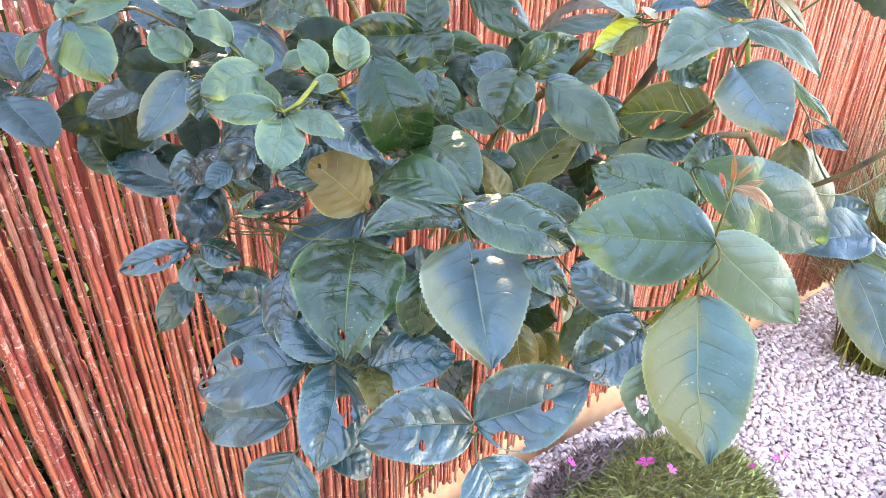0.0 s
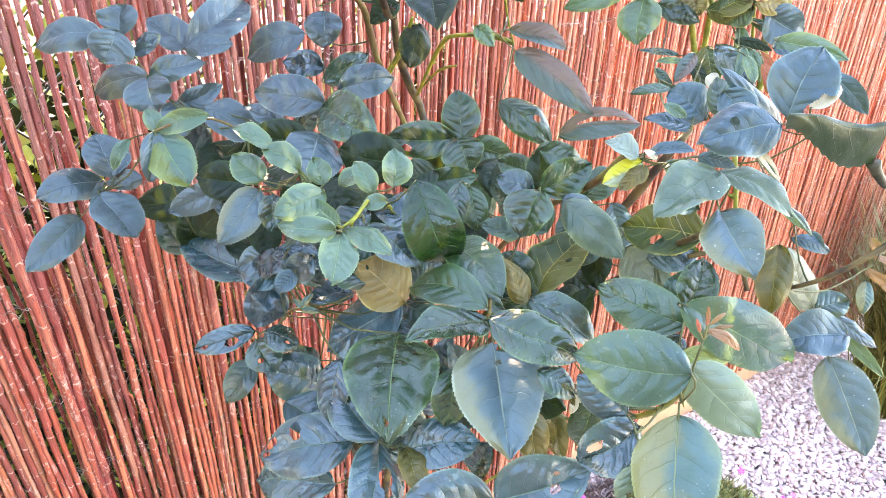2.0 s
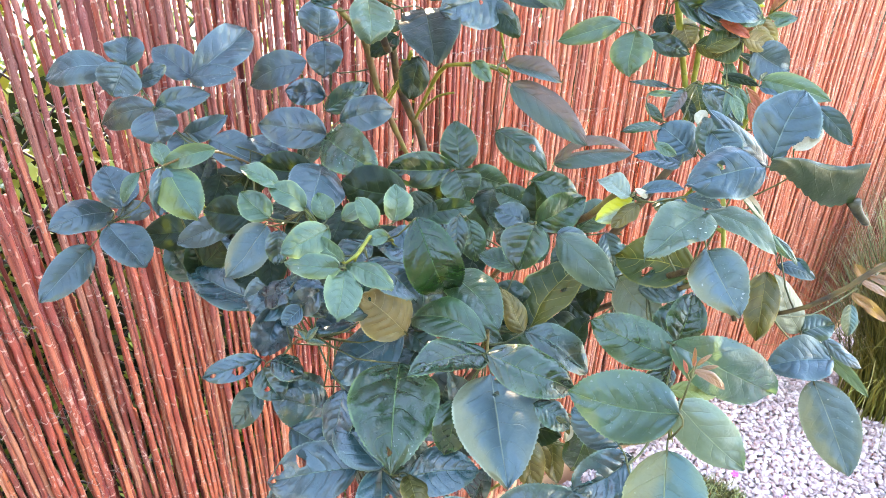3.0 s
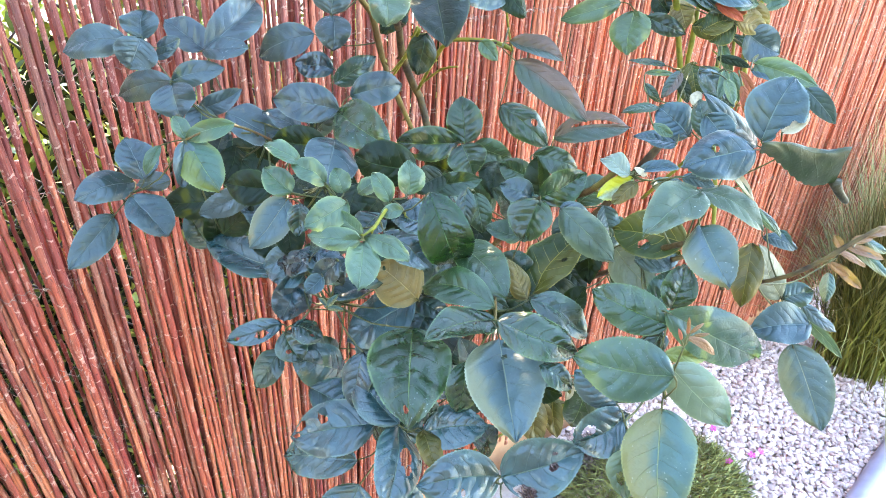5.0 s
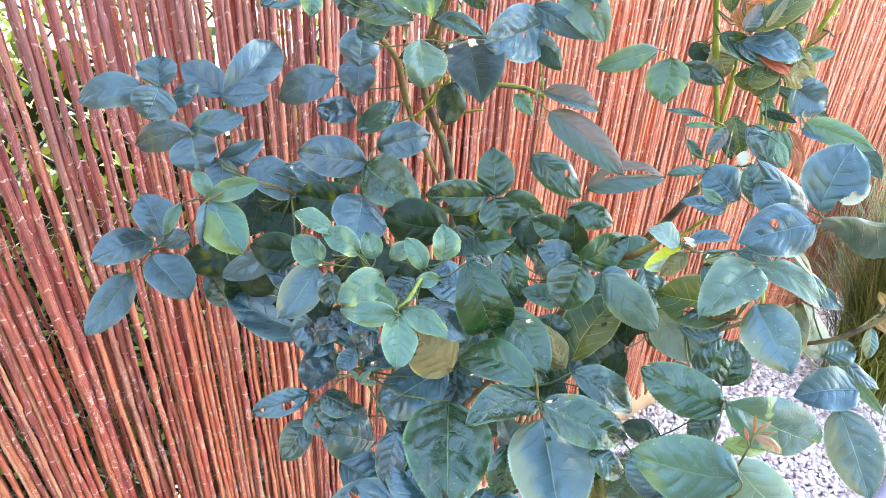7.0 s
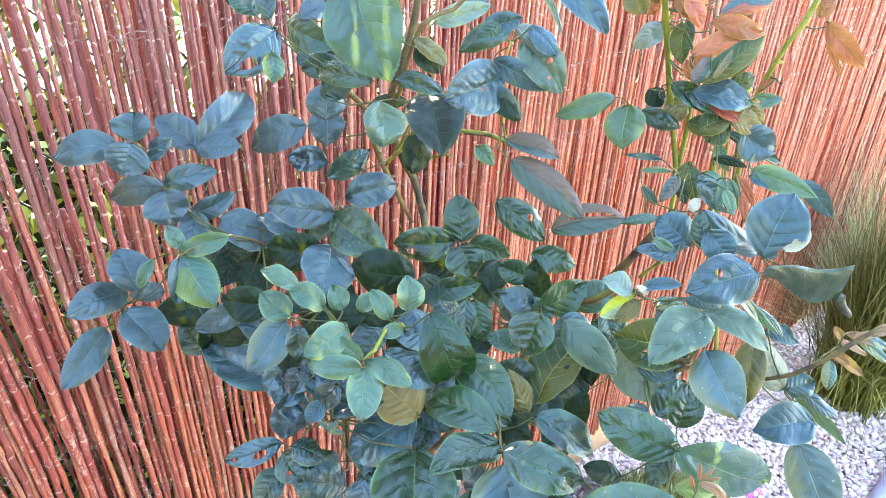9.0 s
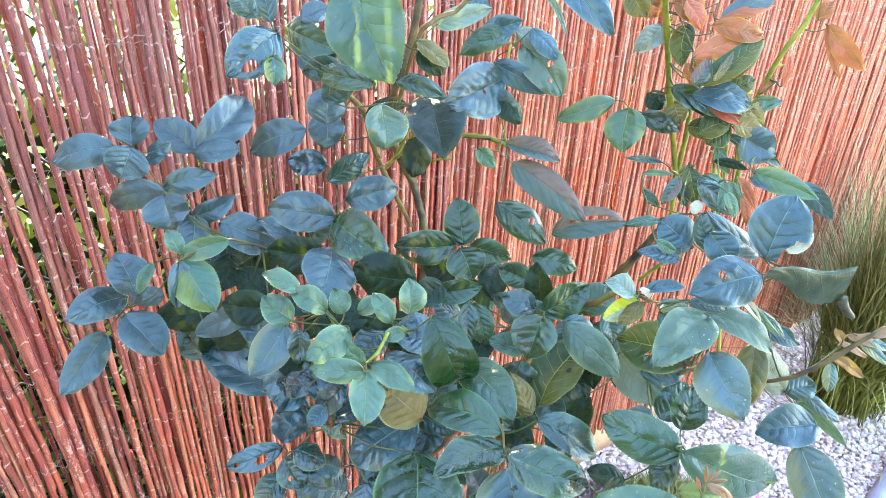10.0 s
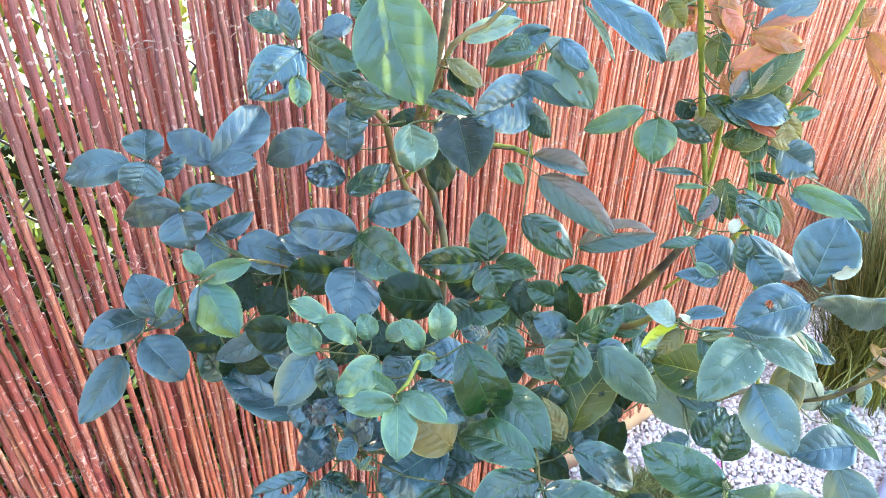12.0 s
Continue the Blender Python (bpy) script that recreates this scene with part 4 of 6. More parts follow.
# compound leaves: node, place on the cane, then base and tip of each leaflet, its width, look and name
spray((0.103, 0.582, 1.128), (0.127, 0.460, 1.095), [
    (0.090, 0.579, 1.133, 0.047, 0.603, 1.121, 0.029, "a", "a1"),
    (0.106, 0.591, 1.126, 0.113, 0.602, 1.147, 0.031, "a", "a2"),
    (0.099, 0.569, 1.135, 0.085, 0.564, 1.113, 0.033, "a", "a3"),
    (0.116, 0.589, 1.119, 0.133, 0.581, 1.127, 0.015, "a", "a4"),
    (0.112, 0.585, 1.113, 0.127, 0.578, 1.119, 0.010, "a", "a8"),
])
spray((0.153, 0.583, 1.114), (0.145, 0.463, 1.082), [
    (0.153, 0.578, 1.117, 0.215, 0.612, 1.143, 0.035, "a", "a6"),
    (0.158, 0.592, 1.111, 0.136, 0.626, 1.131, 0.029, "a", "a5"),
    (0.149, 0.578, 1.115, 0.181, 0.555, 1.120, 0.022, "a", "a7"),
])
spray((0.108, 0.537, 1.108), (0.127, 0.460, 1.095), [
    (0.108, 0.536, 1.109, 0.079, 0.582, 1.086, 0.024, "a", "b1"),
    (0.112, 0.549, 1.104, 0.149, 0.528, 1.115, 0.020, "a", "b2"),
    (0.104, 0.525, 1.111, 0.103, 0.508, 1.088, 0.035, "a", "b3"),
])
spray((0.122, 0.522, 1.087), (0.139, 0.462, 1.086), [
    (0.122, 0.522, 1.087, 0.154, 0.509, 1.103, 0.017, "a", "b4"),
])
spray((0.250, 0.568, 1.120), (0.292, 0.526, 1.119), [
    (0.250, 0.568, 1.120, 0.210, 0.602, 1.095, 0.033, "a", "c1"),
])
spray((0.229, 0.498, 1.156), (0.255, 0.499, 1.167), [
    (0.207, 0.458, 1.168, 0.215, 0.470, 1.191, 0.029, "a", "c2"),
    (0.252, 0.537, 1.144, 0.244, 0.523, 1.118, 0.031, "a", "c3"),
])
spray((0.244, 0.522, 1.096), (0.298, 0.510, 1.097), [
    (0.247, 0.528, 1.101, 0.221, 0.550, 1.102, 0.024, "c", "c4"),
    (0.240, 0.515, 1.092, 0.276, 0.505, 1.114, 0.022, "m", "c5"),
])
spray((0.207, 0.444, 1.100), (0.174, 0.467, 1.061), [
    (0.202, 0.439, 1.101, 0.164, 0.474, 1.105, 0.031, "a", "d1"),
    (0.220, 0.454, 1.104, 0.258, 0.437, 1.113, 0.028, "a", "d2"),
    (0.200, 0.438, 1.100, 0.211, 0.380, 1.090, 0.035, "g", "d3"),
])
spray((0.095, 0.463, 1.090), (0.097, 0.453, 1.096), [
    (0.090, 0.461, 1.091, 0.096, 0.421, 1.066, 0.031, "l", "e1"),
    (0.086, 0.451, 1.095, 0.076, 0.438, 1.067, 0.017, "a", "e2"),
    (0.076, 0.476, 1.084, 0.062, 0.473, 1.065, 0.010, "p", "e3"),
    (0.121, 0.446, 1.103, 0.090, 0.462, 1.092, 0.015, "p", "e4"),
    (0.097, 0.483, 1.081, 0.094, 0.497, 1.096, 0.014, "p", "e5"),
])
spray((0.156, 0.474, 1.086), (0.151, 0.464, 1.078), [
    (0.133, 0.494, 1.092, 0.167, 0.467, 1.074, 0.032, "a", "e6"),
    (0.176, 0.454, 1.079, 0.157, 0.481, 1.093, 0.020, "a", "e13"),
])
spray((0.055, 0.492, 1.044), (0.086, 0.450, 1.096), [
    (0.060, 0.505, 1.047, 0.015, 0.493, 1.048, 0.026, "a", "e8"),
    (0.065, 0.492, 1.053, 0.061, 0.515, 1.078, 0.032, "a", "e7"),
    (0.051, 0.478, 1.049, 0.064, 0.449, 1.025, 0.034, "a", "e9"),
    (0.081, 0.482, 1.052, 0.060, 0.496, 1.048, 0.015, "a", "e14"),
    (0.039, 0.495, 1.027, -0.003, 0.463, 1.011, 0.025, "a", "e10"),
])
spray((0.150, 0.499, 1.031), (0.200, 0.473, 1.041), [
    (0.117, 0.471, 1.032, 0.076, 0.498, 1.026, 0.028, "o", "e11"),
    (0.183, 0.528, 1.030, 0.151, 0.559, 1.038, 0.026, "o", "e12"),
])
spray((0.140, 0.333, 1.089), (0.140, 0.335, 1.089), [
    (0.134, 0.336, 1.100, 0.120, 0.356, 1.110, 0.016, "p", "f6"),
    (0.125, 0.352, 1.109, 0.109, 0.370, 1.118, 0.015, "p", "f20"),
    (0.117, 0.350, 1.092, 0.107, 0.368, 1.104, 0.019, "p", "f7"),
    (0.156, 0.353, 1.080, 0.155, 0.364, 1.094, 0.016, "p", "f8"),
    (0.142, 0.324, 1.090, 0.110, 0.319, 1.084, 0.020, "p", "f1"),
    (0.143, 0.307, 1.076, 0.134, 0.322, 1.087, 0.011, "p", "f5"),
])
spray((0.141, 0.304, 1.073), (0.145, 0.310, 1.072), [
    (0.141, 0.303, 1.073, 0.121, 0.277, 1.059, 0.022, "p", "f3"),
    (0.136, 0.298, 1.078, 0.111, 0.319, 1.078, 0.015, "p", "f2"),
    (0.147, 0.312, 1.069, 0.158, 0.277, 1.067, 0.017, "p", "f4"),
])
spray((0.177, 0.329, 1.081), (0.179, 0.326, 1.071), [
    (0.190, 0.327, 1.081, 0.197, 0.338, 1.101, 0.020, "p", "f11"),
    (0.164, 0.348, 1.080, 0.178, 0.345, 1.089, 0.013, "p", "f9"),
    (0.176, 0.327, 1.080, 0.172, 0.343, 1.096, 0.014, "p", "f10"),
    (0.177, 0.313, 1.081, 0.164, 0.320, 1.077, 0.010, "p", "f12"),
])
spray((0.122, 0.375, 1.075), (0.138, 0.345, 1.095), [
    (0.119, 0.361, 1.082, 0.091, 0.361, 1.053, 0.026, "M", "f13"),
    (0.119, 0.415, 1.065, 0.083, 0.431, 1.047, 0.019, "a", "f14"),
    (0.124, 0.353, 1.081, 0.117, 0.344, 1.062, 0.015, "m", "f15"),
])
spray((0.190, 0.425, 1.085), (0.168, 0.466, 1.065), [
    (0.190, 0.425, 1.085, 0.163, 0.392, 1.066, 0.041, "a", "f16"),
])
spray((0.127, 0.347, 1.035), (0.131, 0.332, 1.011), [
    (0.133, 0.382, 1.007, 0.097, 0.466, 1.005, 0.034, "h", "g1"),
    (0.140, 0.340, 1.044, 0.116, 0.383, 1.017, 0.018, "c", "g3"),
    (0.116, 0.310, 1.052, 0.104, 0.311, 1.043, 0.012, "s", "g4"),
])
spray((0.126, 0.362, 1.023), (0.121, 0.340, 1.005), [
    (0.126, 0.362, 1.023, 0.105, 0.356, 0.994, 0.026, "c", "g2"),
])
spray((0.102, 0.342, 0.991), (0.121, 0.340, 1.005), [
    (0.104, 0.349, 0.994, 0.070, 0.366, 0.982, 0.017, "h", "g5"),
    (0.105, 0.336, 1.001, 0.119, 0.320, 0.994, 0.021, "m", "g6"),
    (0.100, 0.339, 0.995, 0.105, 0.323, 0.979, 0.023, "m", "g7"),
    (0.100, 0.344, 0.976, 0.079, 0.342, 0.953, 0.023, "m", "g8"),
])
spray((0.137, 0.321, 0.956), (0.152, 0.278, 0.936), [
    (0.137, 0.321, 0.956, 0.100, 0.329, 0.980, 0.032, "h", "g9"),
])
spray((0.163, 0.277, 1.014), (0.133, 0.330, 1.013), [
    (0.163, 0.277, 1.014, 0.123, 0.223, 0.990, 0.052, "g", "h1"),
])
spray((0.189, 0.226, 1.037), (0.193, 0.232, 1.036), [
    (0.191, 0.225, 1.027, 0.162, 0.172, 1.001, 0.047, "M", "h2"),
    (0.196, 0.235, 1.034, 0.141, 0.236, 1.040, 0.025, "g", "h3"),
    (0.179, 0.217, 1.052, 0.211, 0.180, 1.038, 0.027, "g", "h4"),
])
spray((0.190, 0.303, 1.094), (0.179, 0.326, 1.071), [
    (0.190, 0.303, 1.094, 0.210, 0.295, 1.041, 0.034, "q", "h5"),
])
spray((0.182, 0.303, 1.014), (0.142, 0.338, 1.004), [
    (0.180, 0.296, 1.018, 0.161, 0.319, 1.041, 0.036, "n", "h6"),
    (0.186, 0.308, 1.008, 0.140, 0.323, 0.980, 0.043, "h", "h10"),
])
spray((0.205, 0.268, 1.046), (0.211, 0.254, 1.025), [
    (0.198, 0.240, 1.040, 0.182, 0.294, 1.028, 0.027, "g", "h7"),
    (0.201, 0.278, 1.039, 0.222, 0.251, 1.022, 0.018, "g", "h20"),
    (0.213, 0.297, 1.051, 0.210, 0.242, 1.041, 0.029, "g", "h8"),
])
spray((0.256, 0.263, 1.014), (0.233, 0.280, 1.012), [
    (0.256, 0.263, 1.014, 0.305, 0.271, 1.042, 0.037, "z", "h9"),
])
spray((0.127, 0.280, 1.007), (0.133, 0.330, 1.013), [
    (0.127, 0.280, 1.007, 0.112, 0.268, 0.977, 0.022, "m", "h11"),
])
spray((0.118, 0.246, 0.957), (0.146, 0.270, 0.946), [
    (0.121, 0.254, 0.970, 0.079, 0.290, 0.951, 0.037, "h", "j1"),
    (0.115, 0.267, 0.929, 0.086, 0.317, 0.906, 0.031, "h", "j2"),
    (0.128, 0.241, 0.975, 0.097, 0.205, 0.956, 0.032, "h", "j3"),
    (0.110, 0.219, 0.952, 0.122, 0.202, 0.941, 0.018, "h", "j4"),
])
spray((0.159, 0.176, 0.965), (0.146, 0.270, 0.946), [
    (0.163, 0.182, 0.964, 0.114, 0.199, 0.970, 0.032, "h", "j5"),
    (0.158, 0.176, 0.972, 0.201, 0.153, 0.990, 0.035, "h", "j6"),
    (0.155, 0.169, 0.958, 0.158, 0.151, 0.936, 0.038, "h", "j7"),
])
spray((0.113, 0.261, 0.912), (0.158, 0.286, 0.926), [
    (0.113, 0.261, 0.912, 0.093, 0.253, 0.879, 0.042, "h", "j8"),
])
spray((0.133, 0.230, 0.978), (0.146, 0.270, 0.946), [
    (0.137, 0.227, 0.976, 0.167, 0.201, 0.987, 0.027, "h", "j9"),
    (0.126, 0.236, 0.981, 0.123, 0.281, 0.989, 0.026, "h", "j10"),
    (0.137, 0.227, 0.978, 0.130, 0.202, 0.970, 0.016, "b", "j11"),
])
spray((0.208, 0.137, 1.022), (0.234, 0.143, 1.024), [
    (0.219, 0.143, 1.017, 0.190, 0.154, 1.000, 0.027, "h", "j13"),
    (0.215, 0.149, 1.022, 0.200, 0.171, 1.037, 0.021, "h", "j14"),
    (0.191, 0.119, 1.027, 0.182, 0.109, 1.004, 0.019, "k", "j15"),
])
spray((0.206, 0.117, 1.056), (0.218, 0.125, 1.050), [
    (0.203, 0.115, 1.052, 0.174, 0.082, 1.016, 0.037, "y", "j16"),
    (0.219, 0.126, 1.065, 0.236, 0.094, 1.039, 0.026, "f", "j17"),
    (0.206, 0.115, 1.072, 0.180, 0.158, 1.067, 0.033, "t", "j18"),
])
spray((0.462, 0.173, 0.974), (0.419, 0.190, 1.008), [
    (0.418, 0.148, 0.978, 0.418, 0.106, 0.924, 0.036, "M", "j19"),
    (0.464, 0.186, 0.979, 0.433, 0.203, 1.031, 0.025, "e", "k11"),
    (0.463, 0.185, 0.979, 0.485, 0.173, 0.986, 0.022, "m", "k12"),
    (0.431, 0.146, 0.992, 0.393, 0.171, 0.985, 0.031, "s", "k13"),
    (0.496, 0.183, 0.964, 0.514, 0.154, 0.945, 0.012, "m", "k14"),
    (0.500, 0.190, 0.954, 0.522, 0.144, 0.919, 0.011, "p", "k15"),
])
spray((0.165, 0.225, 1.021), (0.193, 0.232, 1.036), [
    (0.165, 0.225, 1.021, 0.154, 0.215, 0.994, 0.021, "g", "j20"),
])
spray((0.211, 0.186, 1.018), (0.241, 0.150, 1.013), [
    (0.234, 0.185, 1.001, 0.232, 0.191, 0.961, 0.021, "g", "j21"),
    (0.188, 0.187, 1.035, 0.200, 0.170, 1.025, 0.015, "d", "j22"),
])
spray((0.258, 0.157, 1.062), (0.231, 0.140, 1.029), [
    (0.259, 0.156, 1.055, 0.240, 0.201, 1.061, 0.027, "g", "k1"),
    (0.260, 0.188, 1.006, 0.243, 0.206, 1.010, 0.017, "o", "k46"),
    (0.272, 0.167, 1.038, 0.255, 0.165, 1.019, 0.018, "m", "k47"),
    (0.231, 0.143, 1.084, 0.294, 0.118, 1.043, 0.030, "t", "k2"),
    (0.284, 0.173, 1.047, 0.299, 0.180, 1.071, 0.022, "g", "k8"),
])
spray((0.296, 0.180, 1.115), (0.300, 0.185, 1.083), [
    (0.288, 0.171, 1.106, 0.274, 0.135, 1.088, 0.029, "M", "k3"),
    (0.299, 0.182, 1.120, 0.249, 0.180, 1.106, 0.028, "k", "k4"),
    (0.302, 0.187, 1.118, 0.327, 0.153, 1.100, 0.020, "k", "k5"),
])
spray((0.324, 0.224, 1.052), (0.322, 0.225, 1.047), [
    (0.323, 0.197, 1.070, 0.313, 0.249, 1.057, 0.036, "z", "k6"),
    (0.325, 0.254, 1.036, 0.319, 0.207, 1.024, 0.029, "e", "k7"),
])
spray((0.424, 0.204, 1.035), (0.421, 0.185, 1.012), [
    (0.424, 0.204, 1.035, 0.403, 0.187, 0.993, 0.024, "b", "k10"),
])
spray((0.266, 0.281, 1.080), (0.297, 0.271, 1.080), [
    (0.259, 0.272, 1.085, 0.242, 0.266, 1.060, 0.031, "g", "k17"),
    (0.267, 0.280, 1.080, 0.300, 0.271, 1.095, 0.024, "g", "k18"),
    (0.272, 0.291, 1.075, 0.256, 0.309, 1.081, 0.020, "m", "k19"),
])
spray((0.272, 0.265, 1.078), (0.297, 0.271, 1.080), [
    (0.272, 0.264, 1.078, 0.284, 0.222, 1.055, 0.025, "k", "k20"),
    (0.273, 0.266, 1.079, 0.287, 0.247, 1.069, 0.017, "m", "k23"),
])
spray((0.314, 0.337, 1.070), (0.306, 0.313, 1.044), [
    (0.308, 0.330, 1.064, 0.291, 0.350, 1.072, 0.020, "g", "k21"),
    (0.319, 0.343, 1.076, 0.344, 0.318, 1.069, 0.021, "g", "k22"),
])
spray((0.284, 0.386, 1.076), (0.308, 0.335, 1.022), [
    (0.286, 0.387, 1.075, 0.294, 0.406, 1.107, 0.029, "g", "l1"),
    (0.278, 0.386, 1.078, 0.239, 0.415, 1.076, 0.028, "g", "l2"),
    (0.274, 0.377, 1.081, 0.274, 0.360, 1.061, 0.031, "g", "l3"),
    (0.299, 0.393, 1.068, 0.323, 0.369, 1.060, 0.022, "g", "l4"),
])
spray((0.328, 0.397, 1.096), (0.357, 0.420, 1.132), [
    (0.328, 0.397, 1.096, 0.350, 0.359, 1.070, 0.028, "g", "l5"),
])
spray((0.364, 0.366, 1.073), (0.307, 0.331, 1.027), [
    (0.364, 0.366, 1.073, 0.417, 0.331, 1.083, 0.027, "v", "l6"),
])
spray((0.314, 0.386, 1.149), (0.336, 0.405, 1.157), [
    (0.328, 0.384, 1.137, 0.360, 0.330, 1.100, 0.027, "v", "l7"),
    (0.329, 0.394, 1.150, 0.358, 0.362, 1.139, 0.019, "v", "l8"),
    (0.287, 0.380, 1.159, 0.293, 0.366, 1.147, 0.012, "p", "l9"),
])
spray((0.237, 0.396, 1.196), (0.230, 0.400, 1.196), [
    (0.272, 0.420, 1.188, 0.251, 0.374, 1.161, 0.042, "i", "l10"),
    (0.285, 0.465, 1.168, 0.256, 0.481, 1.160, 0.013, "o", "l21"),
    (0.273, 0.455, 1.162, 0.252, 0.461, 1.148, 0.017, "o", "l20"),
    (0.199, 0.376, 1.208, 0.193, 0.362, 1.184, 0.028, "k", "l11"),
])
spray((0.309, 0.396, 1.193), (0.322, 0.398, 1.195), [
    (0.309, 0.396, 1.193, 0.319, 0.374, 1.176, 0.019, "d", "l12"),
])
spray((0.425, 0.357, 1.173), (0.454, 0.337, 1.171), [
    (0.417, 0.365, 1.178, 0.374, 0.387, 1.163, 0.018, "p", "m1"),
    (0.426, 0.358, 1.172, 0.412, 0.345, 1.141, 0.033, "p", "m2"),
    (0.431, 0.348, 1.169, 0.452, 0.323, 1.159, 0.016, "g", "m3"),
])
spray((0.408, 0.296, 1.145), (0.420, 0.268, 1.150), [
    (0.432, 0.321, 1.137, 0.409, 0.341, 1.139, 0.007, "m", "m4"),
    (0.383, 0.272, 1.154, 0.367, 0.272, 1.137, 0.010, "v", "m18"),
])
spray((0.350, 0.233, 1.131), (0.369, 0.225, 1.120), [
    (0.348, 0.231, 1.127, 0.337, 0.252, 1.143, 0.027, "s", "m5"),
])
big_spray = spray((0.365, 0.173, 1.134), (0.356, 0.210, 1.105), [
    (0.322, 0.170, 1.147, 0.285, 0.190, 1.136, 0.030, "s", "m6"),
    (0.349, 0.182, 1.142, 0.376, 0.187, 1.176, 0.036, "s", "m7"),
    (0.384, 0.202, 1.124, 0.334, 0.221, 1.163, 0.015, "s", "m9"),
    (0.355, 0.174, 1.149, 0.372, 0.170, 1.160, 0.011, "w", "w8"),
])
rolled_leaf((0.323, 0.167, 1.152), (0.379, 0.142, 1.147), (0.377, 0.144, 1.122), (0.390, 0.136, 1.108), big_spray)
spray((0.448, 0.255, 1.162), (0.435, 0.278, 1.153), [
    (0.405, 0.232, 1.168, 0.404, 0.185, 1.167, 0.016, "p", "m10"),
    (0.457, 0.288, 1.167, 0.485, 0.250, 1.147, 0.010, "g", "m11"),
    (0.403, 0.232, 1.164, 0.413, 0.208, 1.161, 0.015, "s", "m12"),
    (0.497, 0.238, 1.135, 0.508, 0.211, 1.112, 0.016, "s", "m13"),
])
spray((0.361, 0.254, 1.140), (0.379, 0.235, 1.130), [
    (0.414, 0.284, 1.153, 0.403, 0.274, 1.130, 0.016, "z", "m14"),
    (0.338, 0.251, 1.142, 0.316, 0.265, 1.138, 0.008, "g", "m16"),
    (0.332, 0.228, 1.126, 0.311, 0.247, 1.129, 0.013, "m", "m17"),
])
spray((0.287, 0.224, 1.119), (0.289, 0.235, 1.117), [
    (0.283, 0.223, 1.118, 0.272, 0.239, 1.125, 0.017, "f", "m19"),
    (0.287, 0.223, 1.115, 0.266, 0.231, 1.103, 0.013, "u", "m20"),
    (0.291, 0.224, 1.118, 0.313, 0.209, 1.121, 0.009, "s", "m21"),
])
spray((0.177, 0.366, 1.304), (0.198, 0.350, 1.302), [
    (0.188, 0.390, 1.285, 0.195, 0.356, 1.227, 0.048, "t", "n1"),
])
spray((0.213, 0.263, 1.304), (0.198, 0.350, 1.302), [
    (0.213, 0.262, 1.303, 0.230, 0.230, 1.279, 0.018, "s", "n2"),
    (0.212, 0.264, 1.299, 0.216, 0.245, 1.277, 0.004, "f", "n44"),
])
spray((0.157, 0.430, 1.246), (0.210, 0.395, 1.218), [
    (0.156, 0.424, 1.247, 0.119, 0.418, 1.226, 0.029, "h", "n3"),
    (0.164, 0.457, 1.251, 0.147, 0.475, 1.255, 0.014, "m", "n4"),
    (0.156, 0.432, 1.251, 0.158, 0.447, 1.272, 0.013, "d", "n5"),
    (0.147, 0.412, 1.237, 0.142, 0.404, 1.221, 0.014, "l", "n6"),
])
spray((0.210, 0.421, 1.229), (0.209, 0.397, 1.214), [
    (0.191, 0.477, 1.235, 0.202, 0.429, 1.228, 0.024, "g", "n7"),
    (0.200, 0.384, 1.219, 0.188, 0.434, 1.216, 0.016, "g", "n8"),
    (0.203, 0.402, 1.227, 0.193, 0.418, 1.236, 0.014, "a", "n46"),
])
spray((0.319, 0.396, 1.198), (0.323, 0.398, 1.198), [
    (0.324, 0.399, 1.200, 0.266, 0.393, 1.192, 0.040, "a", "n9"),
    (0.313, 0.390, 1.190, 0.321, 0.372, 1.174, 0.018, "o", "n13"),
])
spray((0.334, 0.399, 1.222), (0.329, 0.399, 1.222), [
    (0.340, 0.397, 1.225, 0.351, 0.362, 1.192, 0.030, "k", "n10"),
    (0.320, 0.405, 1.211, 0.345, 0.371, 1.193, 0.019, "s", "n45"),
    (0.335, 0.405, 1.231, 0.300, 0.422, 1.215, 0.021, "g", "n11"),
    (0.338, 0.404, 1.234, 0.358, 0.380, 1.222, 0.015, "e", "n12"),
])
spray((0.413, 0.293, 1.216), (0.436, 0.335, 1.213), [
    (0.408, 0.298, 1.229, 0.451, 0.275, 1.246, 0.016, "j", "v1"),
    (0.409, 0.288, 1.212, 0.452, 0.273, 1.243, 0.018, "z", "v2"),
    (0.422, 0.295, 1.206, 0.448, 0.270, 1.199, 0.017, "s", "v3"),
])
spray((0.452, 0.284, 1.181), (0.474, 0.290, 1.179), [
    (0.476, 0.281, 1.193, 0.490, 0.269, 1.192, 0.008, "p", "v4"),
    (0.449, 0.265, 1.179, 0.450, 0.273, 1.191, 0.012, "n", "v9"),
    (0.433, 0.306, 1.172, 0.454, 0.284, 1.167, 0.017, "z", "v8"),
])
spray((0.236, 0.387, 1.236), (0.232, 0.385, 1.235), [
    (0.234, 0.400, 1.215, 0.253, 0.375, 1.203, 0.012, "m", "v5"),
    (0.211, 0.356, 1.251, 0.222, 0.338, 1.238, 0.013, "b", "v6"),
    (0.263, 0.405, 1.244, 0.297, 0.386, 1.256, 0.015, "f", "v7"),
])
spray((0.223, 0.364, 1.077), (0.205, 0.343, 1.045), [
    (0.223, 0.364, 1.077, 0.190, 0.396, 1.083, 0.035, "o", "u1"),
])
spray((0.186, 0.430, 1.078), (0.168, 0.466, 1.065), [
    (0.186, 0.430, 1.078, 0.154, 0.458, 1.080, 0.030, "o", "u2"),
])
